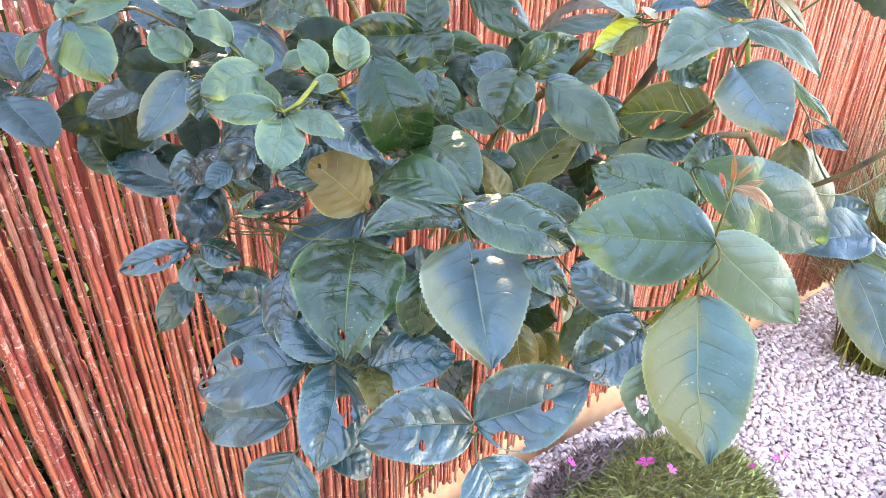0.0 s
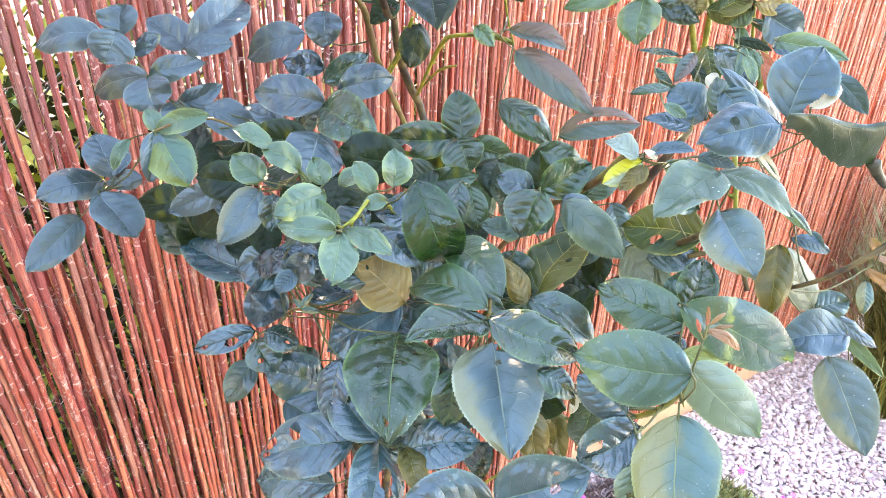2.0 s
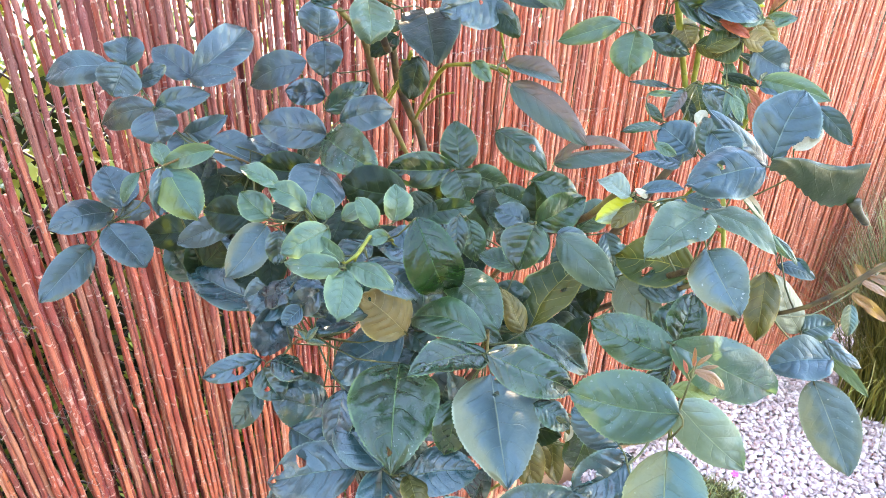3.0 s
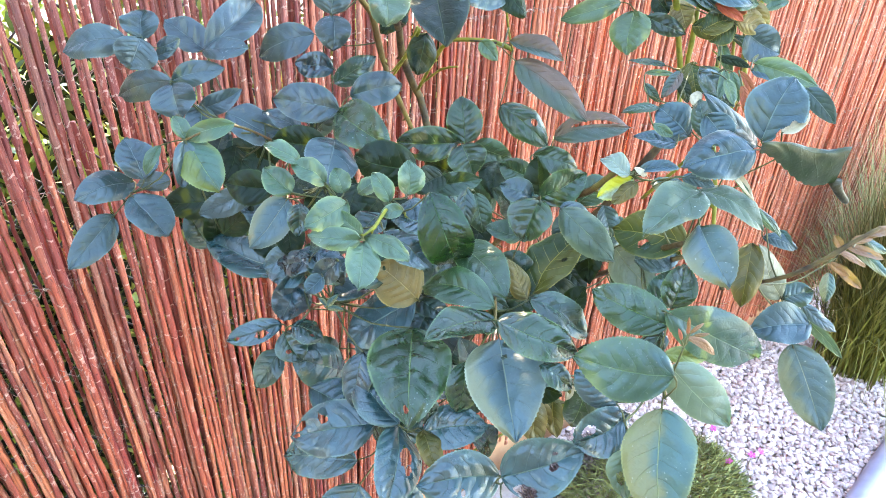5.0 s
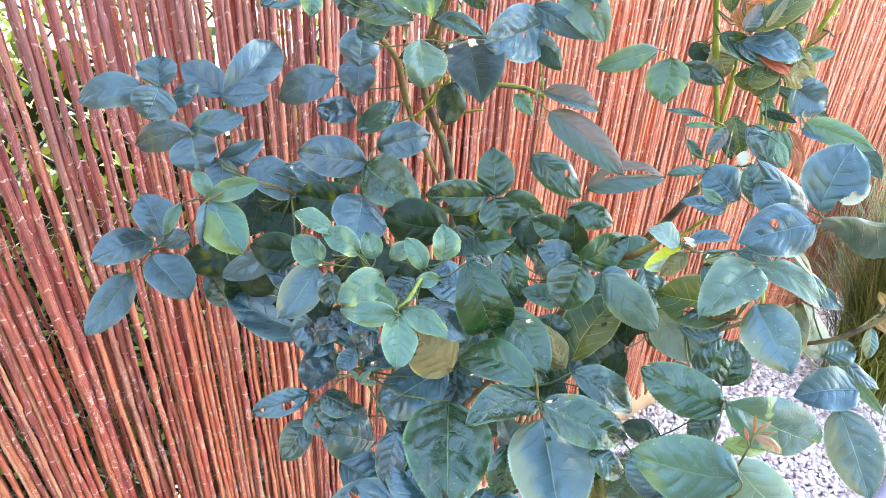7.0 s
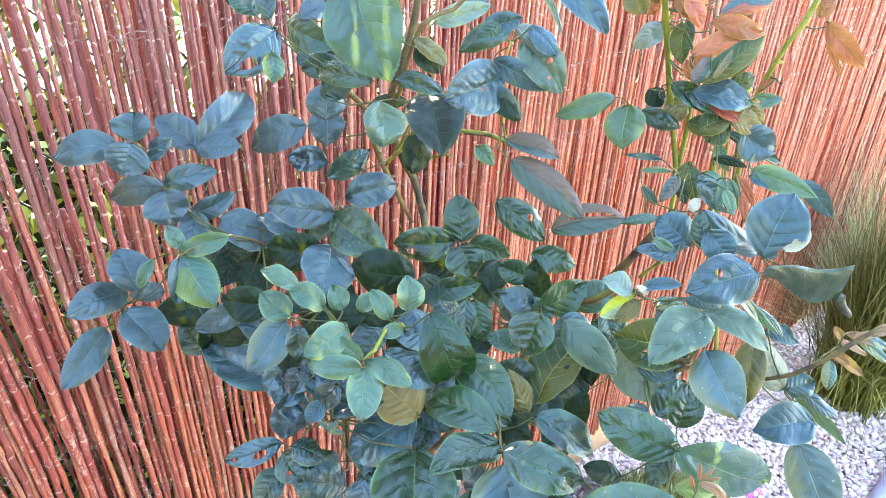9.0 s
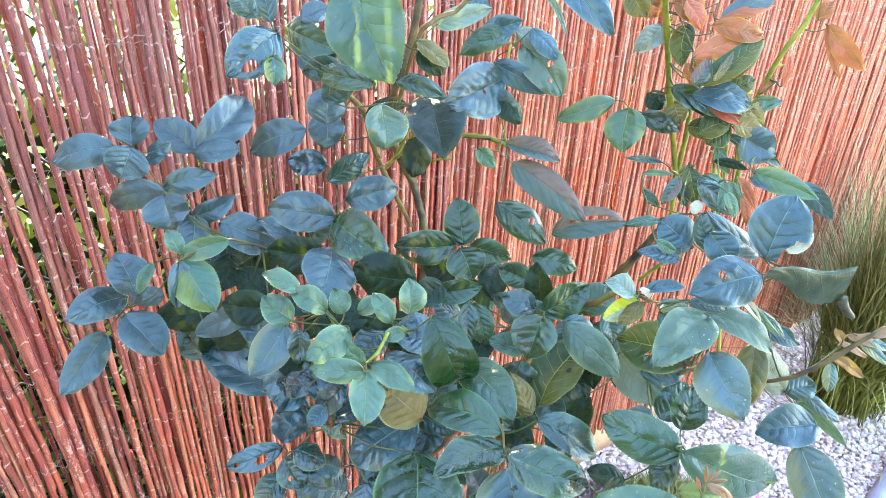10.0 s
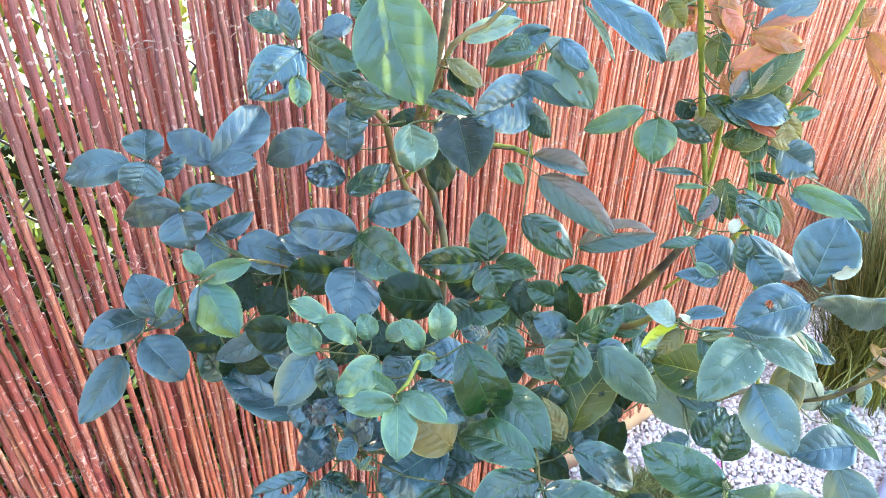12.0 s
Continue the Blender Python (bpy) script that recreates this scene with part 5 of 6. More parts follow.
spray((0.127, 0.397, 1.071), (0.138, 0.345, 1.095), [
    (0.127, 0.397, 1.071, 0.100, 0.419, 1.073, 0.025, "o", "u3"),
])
spray((0.236, 0.360, 1.062), (0.215, 0.349, 1.032), [
    (0.236, 0.360, 1.062, 0.267, 0.341, 1.068, 0.018, "g", "u4"),
])
spray((0.240, 0.321, 1.074), (0.196, 0.336, 1.058), [
    (0.245, 0.322, 1.071, 0.242, 0.306, 1.047, 0.019, "g", "u5"),
    (0.234, 0.319, 1.078, 0.226, 0.307, 1.053, 0.014, "m", "u6"),
])
spray((0.257, 0.283, 1.049), (0.233, 0.280, 1.012), [
    (0.257, 0.283, 1.049, 0.239, 0.302, 1.055, 0.018, "g", "u7"),
])
spray((0.164, 0.316, 1.067), (0.164, 0.319, 1.072), [
    (0.164, 0.316, 1.067, 0.182, 0.287, 1.048, 0.026, "m", "u8"),
])
spray((0.245, 0.258, 1.017), (0.226, 0.271, 1.016), [
    (0.245, 0.258, 1.017, 0.241, 0.280, 1.041, 0.018, "b", "u9"),
])
spray((0.227, 0.239, 1.035), (0.208, 0.249, 1.027), [
    (0.227, 0.239, 1.035, 0.251, 0.206, 1.016, 0.024, "d", "u10"),
])
spray((0.222, 0.209, 0.978), (0.264, 0.182, 0.972), [
    (0.207, 0.206, 0.987, 0.202, 0.190, 0.961, 0.019, "b", "u11"),
    (0.236, 0.213, 0.969, 0.230, 0.198, 0.944, 0.014, "b", "u12"),
])
spray((0.332, 0.277, 1.058), (0.304, 0.295, 1.061), [
    (0.332, 0.277, 1.058, 0.329, 0.263, 1.037, 0.018, "d", "u13"),
])
spray((0.395, 0.246, 1.148), (0.395, 0.248, 1.138), [
    (0.351, 0.214, 1.130, 0.351, 0.232, 1.152, 0.016, "m", "u14"),
    (0.400, 0.245, 1.146, 0.394, 0.259, 1.160, 0.011, "p", "u15"),
    (0.435, 0.279, 1.166, 0.435, 0.264, 1.147, 0.009, "p", "u16"),
])
spray((0.442, 0.284, 1.186), (0.445, 0.285, 1.155), [
    (0.439, 0.276, 1.177, 0.423, 0.282, 1.168, 0.018, "z", "u17"),
    (0.444, 0.291, 1.195, 0.461, 0.274, 1.191, 0.013, "p", "u18"),
])
spray((0.422, 0.303, 1.199), (0.441, 0.336, 1.201), [
    (0.422, 0.303, 1.199, 0.436, 0.282, 1.187, 0.014, "m", "u19"),
])
spray((0.473, 0.274, 1.187), (0.485, 0.286, 1.185), [
    (0.473, 0.274, 1.187, 0.489, 0.266, 1.194, 0.009, "p", "u20"),
])
spray((0.196, 0.236, 1.008), (0.204, 0.245, 1.030), [
    (0.196, 0.236, 1.008, 0.227, 0.201, 0.995, 0.026, "d", "u21"),
])
spray((0.148, 0.260, 0.983), (0.146, 0.270, 0.946), [
    (0.148, 0.260, 0.983, 0.159, 0.238, 0.964, 0.022, "g", "u22"),
])
spray((0.126, 0.258, 0.945), (0.146, 0.270, 0.946), [
    (0.126, 0.258, 0.945, 0.143, 0.263, 0.970, 0.022, "d", "u23"),
])
spray((0.206, 0.218, 0.984), (0.259, 0.174, 0.982), [
    (0.206, 0.218, 0.984, 0.217, 0.195, 0.966, 0.019, "b", "u24"),
])
spray((0.135, 0.348, 1.015), (0.142, 0.338, 1.004), [
    (0.127, 0.355, 1.024, 0.108, 0.367, 1.018, 0.017, "h", "u25"),
    (0.124, 0.360, 1.011, 0.110, 0.357, 0.992, 0.016, "c", "u26"),
])
spray((0.183, 0.325, 1.054), (0.196, 0.336, 1.058), [
    (0.183, 0.325, 1.054, 0.167, 0.323, 1.033, 0.018, "d", "u27"),
])
spray((0.199, 0.319, 1.040), (0.205, 0.343, 1.045), [
    (0.199, 0.319, 1.040, 0.187, 0.311, 1.016, 0.021, "m", "u28"),
])
spray((0.312, 0.287, 1.051), (0.305, 0.299, 1.057), [
    (0.312, 0.287, 1.051, 0.296, 0.287, 1.033, 0.017, "d", "u29"),
])
spray((0.300, 0.204, 1.032), (0.324, 0.229, 1.042), [
    (0.300, 0.204, 1.032, 0.281, 0.211, 1.021, 0.017, "d", "u30"),
])
spray((0.438, 0.337, 1.240), (0.425, 0.334, 1.237), [
    (0.438, 0.348, 1.238, 0.414, 0.353, 1.220, 0.018, "e", "n18"),
    (0.437, 0.327, 1.244, 0.423, 0.315, 1.216, 0.018, "z", "n19"),
])
spray((0.437, 0.306, 1.262), (0.417, 0.333, 1.253), [
    (0.433, 0.301, 1.250, 0.469, 0.281, 1.263, 0.010, "j", "n20"),
])
spray((0.516, 0.261, 1.246), (0.496, 0.270, 1.246), [
    (0.516, 0.262, 1.248, 0.529, 0.231, 1.220, 0.016, "x", "n15"),
    (0.516, 0.260, 1.244, 0.513, 0.240, 1.213, 0.006, "x", "n16"),
])
spray((0.419, 0.337, 1.261), (0.414, 0.333, 1.259), [
    (0.421, 0.321, 1.263, 0.422, 0.306, 1.245, 0.016, "j", "n17"),
    (0.417, 0.353, 1.259, 0.420, 0.342, 1.247, 0.017, "x", "n23"),
])
spray((0.516, 0.177, 1.006), (0.419, 0.190, 1.008), [
    (0.513, 0.177, 1.014, 0.527, 0.157, 1.004, 0.007, "B", "k30"),
    (0.535, 0.180, 1.009, 0.557, 0.156, 1.002, 0.009, "B", "k31"),
    (0.516, 0.178, 0.991, 0.506, 0.169, 0.970, 0.013, "y", "k32"),
    (0.523, 0.180, 0.997, 0.535, 0.156, 0.980, 0.009, "B", "k33"),
    (0.504, 0.172, 1.022, 0.502, 0.180, 1.030, 0.007, "B", "k38"),
    (0.509, 0.178, 1.003, 0.520, 0.163, 0.994, 0.007, "B", "k41"),
])
spray((0.488, 0.157, 1.041), (0.454, 0.148, 1.055), [
    (0.468, 0.154, 1.047, 0.482, 0.146, 1.052, 0.008, "B", "k39"),
    (0.540, 0.177, 1.010, 0.557, 0.146, 0.988, 0.010, "y", "k40"),
    (0.464, 0.144, 1.059, 0.484, 0.135, 1.067, 0.008, "B", "k42"),
    (0.482, 0.152, 1.047, 0.494, 0.137, 1.039, 0.008, "y", "k43"),
])
spray((0.216, 0.120, 1.083), (0.218, 0.125, 1.050), [
    (0.220, 0.122, 1.086, 0.229, 0.110, 1.079, 0.005, "B", "k34"),
    (0.218, 0.121, 1.089, 0.222, 0.125, 1.096, 0.002, "x", "k35"),
    (0.220, 0.121, 1.089, 0.227, 0.119, 1.094, 0.002, "B", "k36"),
    (0.224, 0.121, 1.086, 0.230, 0.116, 1.088, 0.002, "B", "k37"),
    (0.214, 0.121, 1.087, 0.215, 0.125, 1.092, 0.002, "x", "k44"),
])
spray((0.210, 0.181, 1.016), (0.241, 0.150, 1.013), [
    (0.201, 0.173, 1.025, 0.199, 0.181, 1.033, 0.005, "w", "w1"),
    (0.223, 0.189, 1.001, 0.218, 0.187, 0.993, 0.005, "w", "w2"),
    (0.217, 0.190, 1.009, 0.217, 0.184, 1.001, 0.004, "b", "w10"),
    (0.217, 0.186, 1.011, 0.218, 0.181, 1.005, 0.003, "w", "w11"),
    (0.193, 0.168, 1.034, 0.190, 0.172, 1.036, 0.003, "b", "w12"),
])
spray((0.239, 0.136, 1.056), (0.224, 0.132, 1.040), [
    (0.234, 0.140, 1.056, 0.252, 0.125, 1.055, 0.010, "L", "k45"),
])
spray((0.293, 0.218, 1.117), (0.289, 0.235, 1.117), [
    (0.293, 0.218, 1.117, 0.288, 0.225, 1.121, 0.005, "w", "w3"),
])
spray((0.118, 0.311, 1.027), (0.133, 0.330, 1.013), [
    (0.116, 0.306, 1.031, 0.124, 0.305, 1.038, 0.005, "y", "w4"),
    (0.119, 0.313, 1.025, 0.128, 0.305, 1.024, 0.004, "y", "w5"),
    (0.120, 0.313, 1.024, 0.117, 0.320, 1.029, 0.004, "y", "w6"),
])
spray((0.431, 0.282, 1.188), (0.440, 0.281, 1.154), [
    (0.446, 0.268, 1.175, 0.460, 0.246, 1.163, 0.028, "a", "n26"),
    (0.416, 0.297, 1.202, 0.444, 0.268, 1.195, 0.017, "s", "n27"),
])
spray((0.439, 0.296, 1.181), (0.450, 0.288, 1.155), [
    (0.455, 0.337, 1.179, 0.454, 0.325, 1.163, 0.020, "n", "v10"),
    (0.420, 0.288, 1.174, 0.441, 0.278, 1.183, 0.019, "z", "v11"),
    (0.440, 0.274, 1.182, 0.456, 0.260, 1.180, 0.015, "n", "v12"),
    (0.441, 0.284, 1.190, 0.449, 0.273, 1.185, 0.008, "x", "v13"),
])
spray((0.439, 0.290, 1.197), (0.474, 0.290, 1.179), [
    (0.439, 0.290, 1.197, 0.457, 0.273, 1.194, 0.018, "p", "v15"),
])
spray((0.378, 0.240, 1.164), (0.391, 0.245, 1.136), [
    (0.368, 0.248, 1.163, 0.380, 0.226, 1.147, 0.014, "h", "v16"),
    (0.387, 0.236, 1.164, 0.385, 0.224, 1.147, 0.008, "p", "v17"),
    (0.379, 0.236, 1.166, 0.369, 0.230, 1.148, 0.007, "p", "v18"),
])
spray((0.334, 0.214, 1.151), (0.367, 0.222, 1.118), [
    (0.334, 0.214, 1.151, 0.340, 0.197, 1.135, 0.020, "s", "v19"),
])
spray((0.368, 0.247, 1.140), (0.379, 0.235, 1.130), [
    (0.368, 0.247, 1.140, 0.375, 0.248, 1.148, 0.008, "w", "v20"),
])
spray((0.361, 0.280, 1.138), (0.391, 0.245, 1.136), [
    (0.317, 0.239, 1.139, 0.326, 0.228, 1.133, 0.007, "p", "v21"),
    (0.368, 0.290, 1.142, 0.373, 0.277, 1.131, 0.007, "g", "v22"),
    (0.399, 0.314, 1.138, 0.418, 0.299, 1.138, 0.005, "p", "v23"),
])
spray((0.289, 0.208, 1.119), (0.289, 0.235, 1.117), [
    (0.292, 0.193, 1.127, 0.307, 0.179, 1.123, 0.008, "s", "v24"),
    (0.288, 0.210, 1.116, 0.299, 0.202, 1.116, 0.009, "y", "v27"),
    (0.288, 0.220, 1.113, 0.271, 0.223, 1.101, 0.012, "b", "v28"),
])
spray((0.359, 0.192, 1.105), (0.352, 0.205, 1.100), [
    (0.315, 0.178, 1.133, 0.320, 0.163, 1.119, 0.005, "p", "v25"),
    (0.403, 0.207, 1.077, 0.413, 0.184, 1.057, 0.006, "p", "v26"),
])
spray((0.373, 0.333, 1.270), (0.409, 0.332, 1.269), [
    (0.373, 0.333, 1.270, 0.377, 0.319, 1.256, 0.018, "b", "v29"),
])
spray((0.421, 0.307, 1.230), (0.428, 0.335, 1.231), [
    (0.418, 0.328, 1.261, 0.429, 0.310, 1.249, 0.016, "j", "v30"),
    (0.419, 0.302, 1.219, 0.434, 0.300, 1.233, 0.007, "j", "v32"),
    (0.418, 0.297, 1.209, 0.417, 0.308, 1.222, 0.009, "j", "v33"),
])
spray((0.487, 0.274, 1.207), (0.487, 0.281, 1.208), [
    (0.480, 0.281, 1.196, 0.494, 0.281, 1.211, 0.008, "j", "v34"),
    (0.483, 0.267, 1.206, 0.494, 0.273, 1.226, 0.007, "x", "v37"),
])
spray((0.444, 0.287, 1.199), (0.474, 0.290, 1.179), [
    (0.444, 0.287, 1.203, 0.463, 0.278, 1.211, 0.014, "z", "v35"),
    (0.452, 0.285, 1.207, 0.459, 0.275, 1.202, 0.007, "u", "v90"),
    (0.443, 0.287, 1.196, 0.459, 0.272, 1.193, 0.010, "p", "v36"),
])
spray((0.433, 0.305, 1.257), (0.417, 0.333, 1.253), [
    (0.435, 0.300, 1.252, 0.472, 0.282, 1.270, 0.016, "a", "v38"),
])
spray((0.194, 0.444, 1.228), (0.209, 0.400, 1.210), [
    (0.189, 0.456, 1.244, 0.207, 0.448, 1.252, 0.016, "a", "n30"),
    (0.194, 0.448, 1.228, 0.213, 0.431, 1.227, 0.015, "m", "n31"),
    (0.202, 0.428, 1.220, 0.181, 0.442, 1.214, 0.017, "m", "n33"),
])
spray((0.182, 0.448, 1.223), (0.209, 0.400, 1.210), [
    (0.182, 0.448, 1.223, 0.187, 0.437, 1.214, 0.009, "s", "n32"),
])
spray((0.322, 0.412, 1.230), (0.330, 0.399, 1.225), [
    (0.319, 0.419, 1.231, 0.344, 0.404, 1.239, 0.017, "s", "n34"),
    (0.326, 0.410, 1.237, 0.310, 0.412, 1.221, 0.017, "g", "n35"),
])
spray((0.342, 0.392, 1.236), (0.330, 0.399, 1.225), [
    (0.342, 0.392, 1.236, 0.350, 0.371, 1.218, 0.018, "s", "n36"),
])
spray((0.217, 0.357, 1.244), (0.212, 0.375, 1.247), [
    (0.211, 0.355, 1.245, 0.218, 0.340, 1.233, 0.012, "o", "n37"),
    (0.224, 0.360, 1.244, 0.226, 0.348, 1.230, 0.013, "v", "n38"),
])
spray((0.224, 0.394, 1.214), (0.231, 0.395, 1.211), [
    (0.224, 0.394, 1.214, 0.245, 0.372, 1.207, 0.013, "g", "n39"),
])
spray((0.192, 0.399, 1.266), (0.212, 0.375, 1.247), [
    (0.192, 0.399, 1.266, 0.185, 0.413, 1.277, 0.014, "g", "n40"),
])
spray((0.307, 0.433, 1.237), (0.330, 0.399, 1.225), [
    (0.307, 0.433, 1.237, 0.328, 0.425, 1.250, 0.017, "s", "n41"),
])
spray((0.157, 0.459, 1.251), (0.209, 0.400, 1.210), [
    (0.157, 0.459, 1.251, 0.149, 0.472, 1.259, 0.017, "g", "n42"),
])
spray((0.190, 0.432, 1.197), (0.218, 0.405, 1.197), [
    (0.190, 0.432, 1.197, 0.211, 0.422, 1.208, 0.019, "m", "n43"),
])
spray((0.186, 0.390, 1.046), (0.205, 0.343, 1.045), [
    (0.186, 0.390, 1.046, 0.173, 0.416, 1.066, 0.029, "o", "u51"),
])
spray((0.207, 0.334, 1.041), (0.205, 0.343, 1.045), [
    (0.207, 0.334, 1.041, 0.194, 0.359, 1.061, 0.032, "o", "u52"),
])
spray((0.298, 0.361, 1.019), (0.311, 0.350, 1.006), [
    (0.298, 0.361, 1.019, 0.284, 0.390, 1.042, 0.032, "g", "u53"),
])
spray((0.296, 0.298, 1.036), (0.306, 0.313, 1.044), [
    (0.296, 0.298, 1.036, 0.283, 0.325, 1.057, 0.029, "g", "u54"),
])
spray((0.240, 0.306, 1.004), (0.242, 0.291, 0.998), [
    (0.240, 0.306, 1.004, 0.227, 0.332, 1.024, 0.033, "o", "u55"),
])
spray((0.302, 0.276, 1.068), (0.301, 0.282, 1.072), [
    (0.302, 0.276, 1.068, 0.325, 0.268, 1.083, 0.024, "g", "u56"),
])
spray((0.345, 0.261, 1.028), (0.335, 0.252, 1.018), [
    (0.345, 0.261, 1.028, 0.330, 0.284, 1.042, 0.030, "g", "u57"),
])
spray((0.161, 0.310, 1.030), (0.133, 0.330, 1.013), [
    (0.161, 0.310, 1.030, 0.148, 0.330, 1.041, 0.030, "m", "u58"),
])
spray((0.309, 0.220, 1.098), (0.307, 0.198, 1.072), [
    (0.309, 0.220, 1.098, 0.319, 0.203, 1.086, 0.022, "g", "u59"),
])
spray((0.157, 0.375, 1.026), (0.150, 0.346, 0.995), [
    (0.157, 0.375, 1.026, 0.138, 0.375, 1.004, 0.032, "m", "u60"),
])
spray((0.337, 0.258, 0.996), (0.343, 0.270, 0.999), [
    (0.337, 0.258, 0.996, 0.363, 0.251, 1.016, 0.030, "g", "u62"),
])
spray((0.264, 0.274, 1.015), (0.233, 0.280, 1.012), [
    (0.264, 0.274, 1.015, 0.238, 0.279, 0.993, 0.032, "g", "u63"),
])
spray((0.284, 0.444, 1.149), (0.277, 0.445, 1.149), [
    (0.284, 0.444, 1.149, 0.269, 0.433, 1.120, 0.024, "o", "u50"),
])
spray((0.315, 0.179, 1.134), (0.300, 0.185, 1.083), [
    (0.315, 0.179, 1.134, 0.321, 0.161, 1.118, 0.005, "w", "w20"),
])
spray((0.438, 0.205, 1.046), (0.423, 0.177, 1.018), [
    (0.443, 0.207, 1.033, 0.462, 0.187, 1.026, 0.012, "s", "v81"),
    (0.456, 0.202, 1.038, 0.459, 0.190, 1.026, 0.011, "y", "v82"),
    (0.414, 0.207, 1.068, 0.424, 0.184, 1.049, 0.006, "g", "v83"),
])
spray((0.290, 0.201, 1.122), (0.289, 0.235, 1.117), [
    (0.285, 0.206, 1.117, 0.300, 0.197, 1.120, 0.008, "y", "v84"),
    (0.295, 0.195, 1.126, 0.299, 0.185, 1.117, 0.007, "y", "v85"),
])
spray((0.425, 0.298, 1.244), (0.422, 0.334, 1.243), [
    (0.428, 0.301, 1.249, 0.454, 0.275, 1.243, 0.016, "j", "v60"),
    (0.409, 0.279, 1.217, 0.426, 0.279, 1.236, 0.005, "n", "v61"),
])
spray((0.428, 0.286, 1.215), (0.436, 0.335, 1.213), [
    (0.429, 0.278, 1.216, 0.450, 0.274, 1.234, 0.014, "b", "v62"),
    (0.402, 0.290, 1.213, 0.420, 0.290, 1.231, 0.012, "v", "v63"),
    (0.448, 0.285, 1.204, 0.459, 0.280, 1.209, 0.011, "n", "v70"),
])
spray((0.426, 0.344, 1.277), (0.409, 0.332, 1.269), [
    (0.426, 0.342, 1.278, 0.425, 0.323, 1.252, 0.015, "j", "v64"),
    (0.420, 0.362, 1.279, 0.420, 0.342, 1.253, 0.014, "b", "v65"),
    (0.431, 0.328, 1.273, 0.426, 0.313, 1.247, 0.016, "j", "v66"),
])
spray((0.438, 0.312, 1.270), (0.414, 0.333, 1.259), [
    (0.438, 0.312, 1.270, 0.481, 0.284, 1.280, 0.020, "a", "v67"),
])
spray((0.517, 0.273, 1.276), (0.504, 0.266, 1.276), [
    (0.510, 0.267, 1.251, 0.522, 0.266, 1.264, 0.012, "j", "v68"),
    (0.510, 0.281, 1.289, 0.512, 0.264, 1.269, 0.016, "x", "v69"),
])
spray((0.133, 0.342, 1.043), (0.133, 0.330, 1.013), [
    (0.130, 0.315, 1.056, 0.114, 0.318, 1.045, 0.017, "c", "g21"),
    (0.134, 0.371, 1.029, 0.108, 0.383, 1.020, 0.020, "h", "g22"),
])
spray((0.124, 0.348, 1.034), (0.129, 0.334, 1.010), [
    (0.126, 0.365, 1.012, 0.112, 0.386, 1.026, 0.024, "c", "g23"),
    (0.123, 0.331, 1.056, 0.134, 0.315, 1.046, 0.018, "c", "g24"),
])
spray((0.440, 0.341, 1.186), (0.447, 0.336, 1.189), [
    (0.455, 0.348, 1.175, 0.471, 0.329, 1.167, 0.021, "n", "v40"),
    (0.449, 0.358, 1.181, 0.454, 0.345, 1.170, 0.018, "o", "v41"),
    (0.417, 0.316, 1.202, 0.440, 0.284, 1.184, 0.017, "g", "v42"),
])
spray((0.447, 0.283, 1.188), (0.474, 0.290, 1.179), [
    (0.466, 0.282, 1.192, 0.469, 0.266, 1.174, 0.014, "n", "v43"),
    (0.428, 0.288, 1.193, 0.442, 0.270, 1.183, 0.008, "x", "v44"),
    (0.446, 0.279, 1.178, 0.428, 0.287, 1.170, 0.018, "z", "v45"),
])
spray((0.400, 0.281, 1.149), (0.416, 0.265, 1.148), [
    (0.407, 0.282, 1.153, 0.403, 0.267, 1.130, 0.017, "z", "v46"),
    (0.392, 0.281, 1.146, 0.394, 0.268, 1.130, 0.011, "o", "v54"),
])
spray((0.372, 0.240, 1.164), (0.387, 0.242, 1.134), [
    (0.375, 0.253, 1.164, 0.387, 0.227, 1.142, 0.016, "h", "v47"),
    (0.369, 0.228, 1.164, 0.368, 0.217, 1.150, 0.008, "p", "v51"),
])
spray((0.421, 0.271, 1.159), (0.425, 0.271, 1.151), [
    (0.421, 0.271, 1.159, 0.439, 0.253, 1.154, 0.007, "o", "v49"),
])
spray((0.396, 0.234, 1.159), (0.395, 0.248, 1.138), [
    (0.409, 0.244, 1.159, 0.412, 0.227, 1.140, 0.006, "x", "v52"),
    (0.383, 0.224, 1.159, 0.379, 0.214, 1.143, 0.006, "x", "v53"),
])
spray((0.126, 0.435, 0.995), (0.168, 0.363, 0.977), [
    (0.126, 0.435, 0.995, 0.107, 0.463, 1.012, 0.031, "d", "u31"),
])
spray((0.133, 0.330, 1.018), (0.133, 0.330, 1.013), [
    (0.136, 0.337, 1.031, 0.123, 0.357, 1.043, 0.022, "h", "u32"),
])
spray((0.129, 0.354, 1.038), (0.130, 0.333, 1.011), [
    (0.129, 0.354, 1.038, 0.143, 0.332, 1.023, 0.027, "d", "u33"),
])
spray((0.154, 0.336, 1.063), (0.164, 0.319, 1.072), [
    (0.154, 0.336, 1.063, 0.126, 0.347, 1.048, 0.027, "d", "u34"),
])
spray((0.208, 0.319, 1.055), (0.196, 0.336, 1.058), [
    (0.208, 0.319, 1.055, 0.185, 0.341, 1.060, 0.032, "d", "u35"),
])
spray((0.247, 0.299, 1.025), (0.233, 0.280, 1.012), [
    (0.247, 0.299, 1.025, 0.270, 0.272, 1.013, 0.033, "d", "u36"),
])
spray((0.176, 0.308, 0.965), (0.158, 0.286, 0.926), [
    (0.176, 0.308, 0.965, 0.154, 0.335, 0.977, 0.037, "d", "u37"),
])
spray((0.181, 0.258, 0.958), (0.146, 0.270, 0.946), [
    (0.181, 0.258, 0.958, 0.177, 0.282, 0.984, 0.031, "d", "u38"),
])
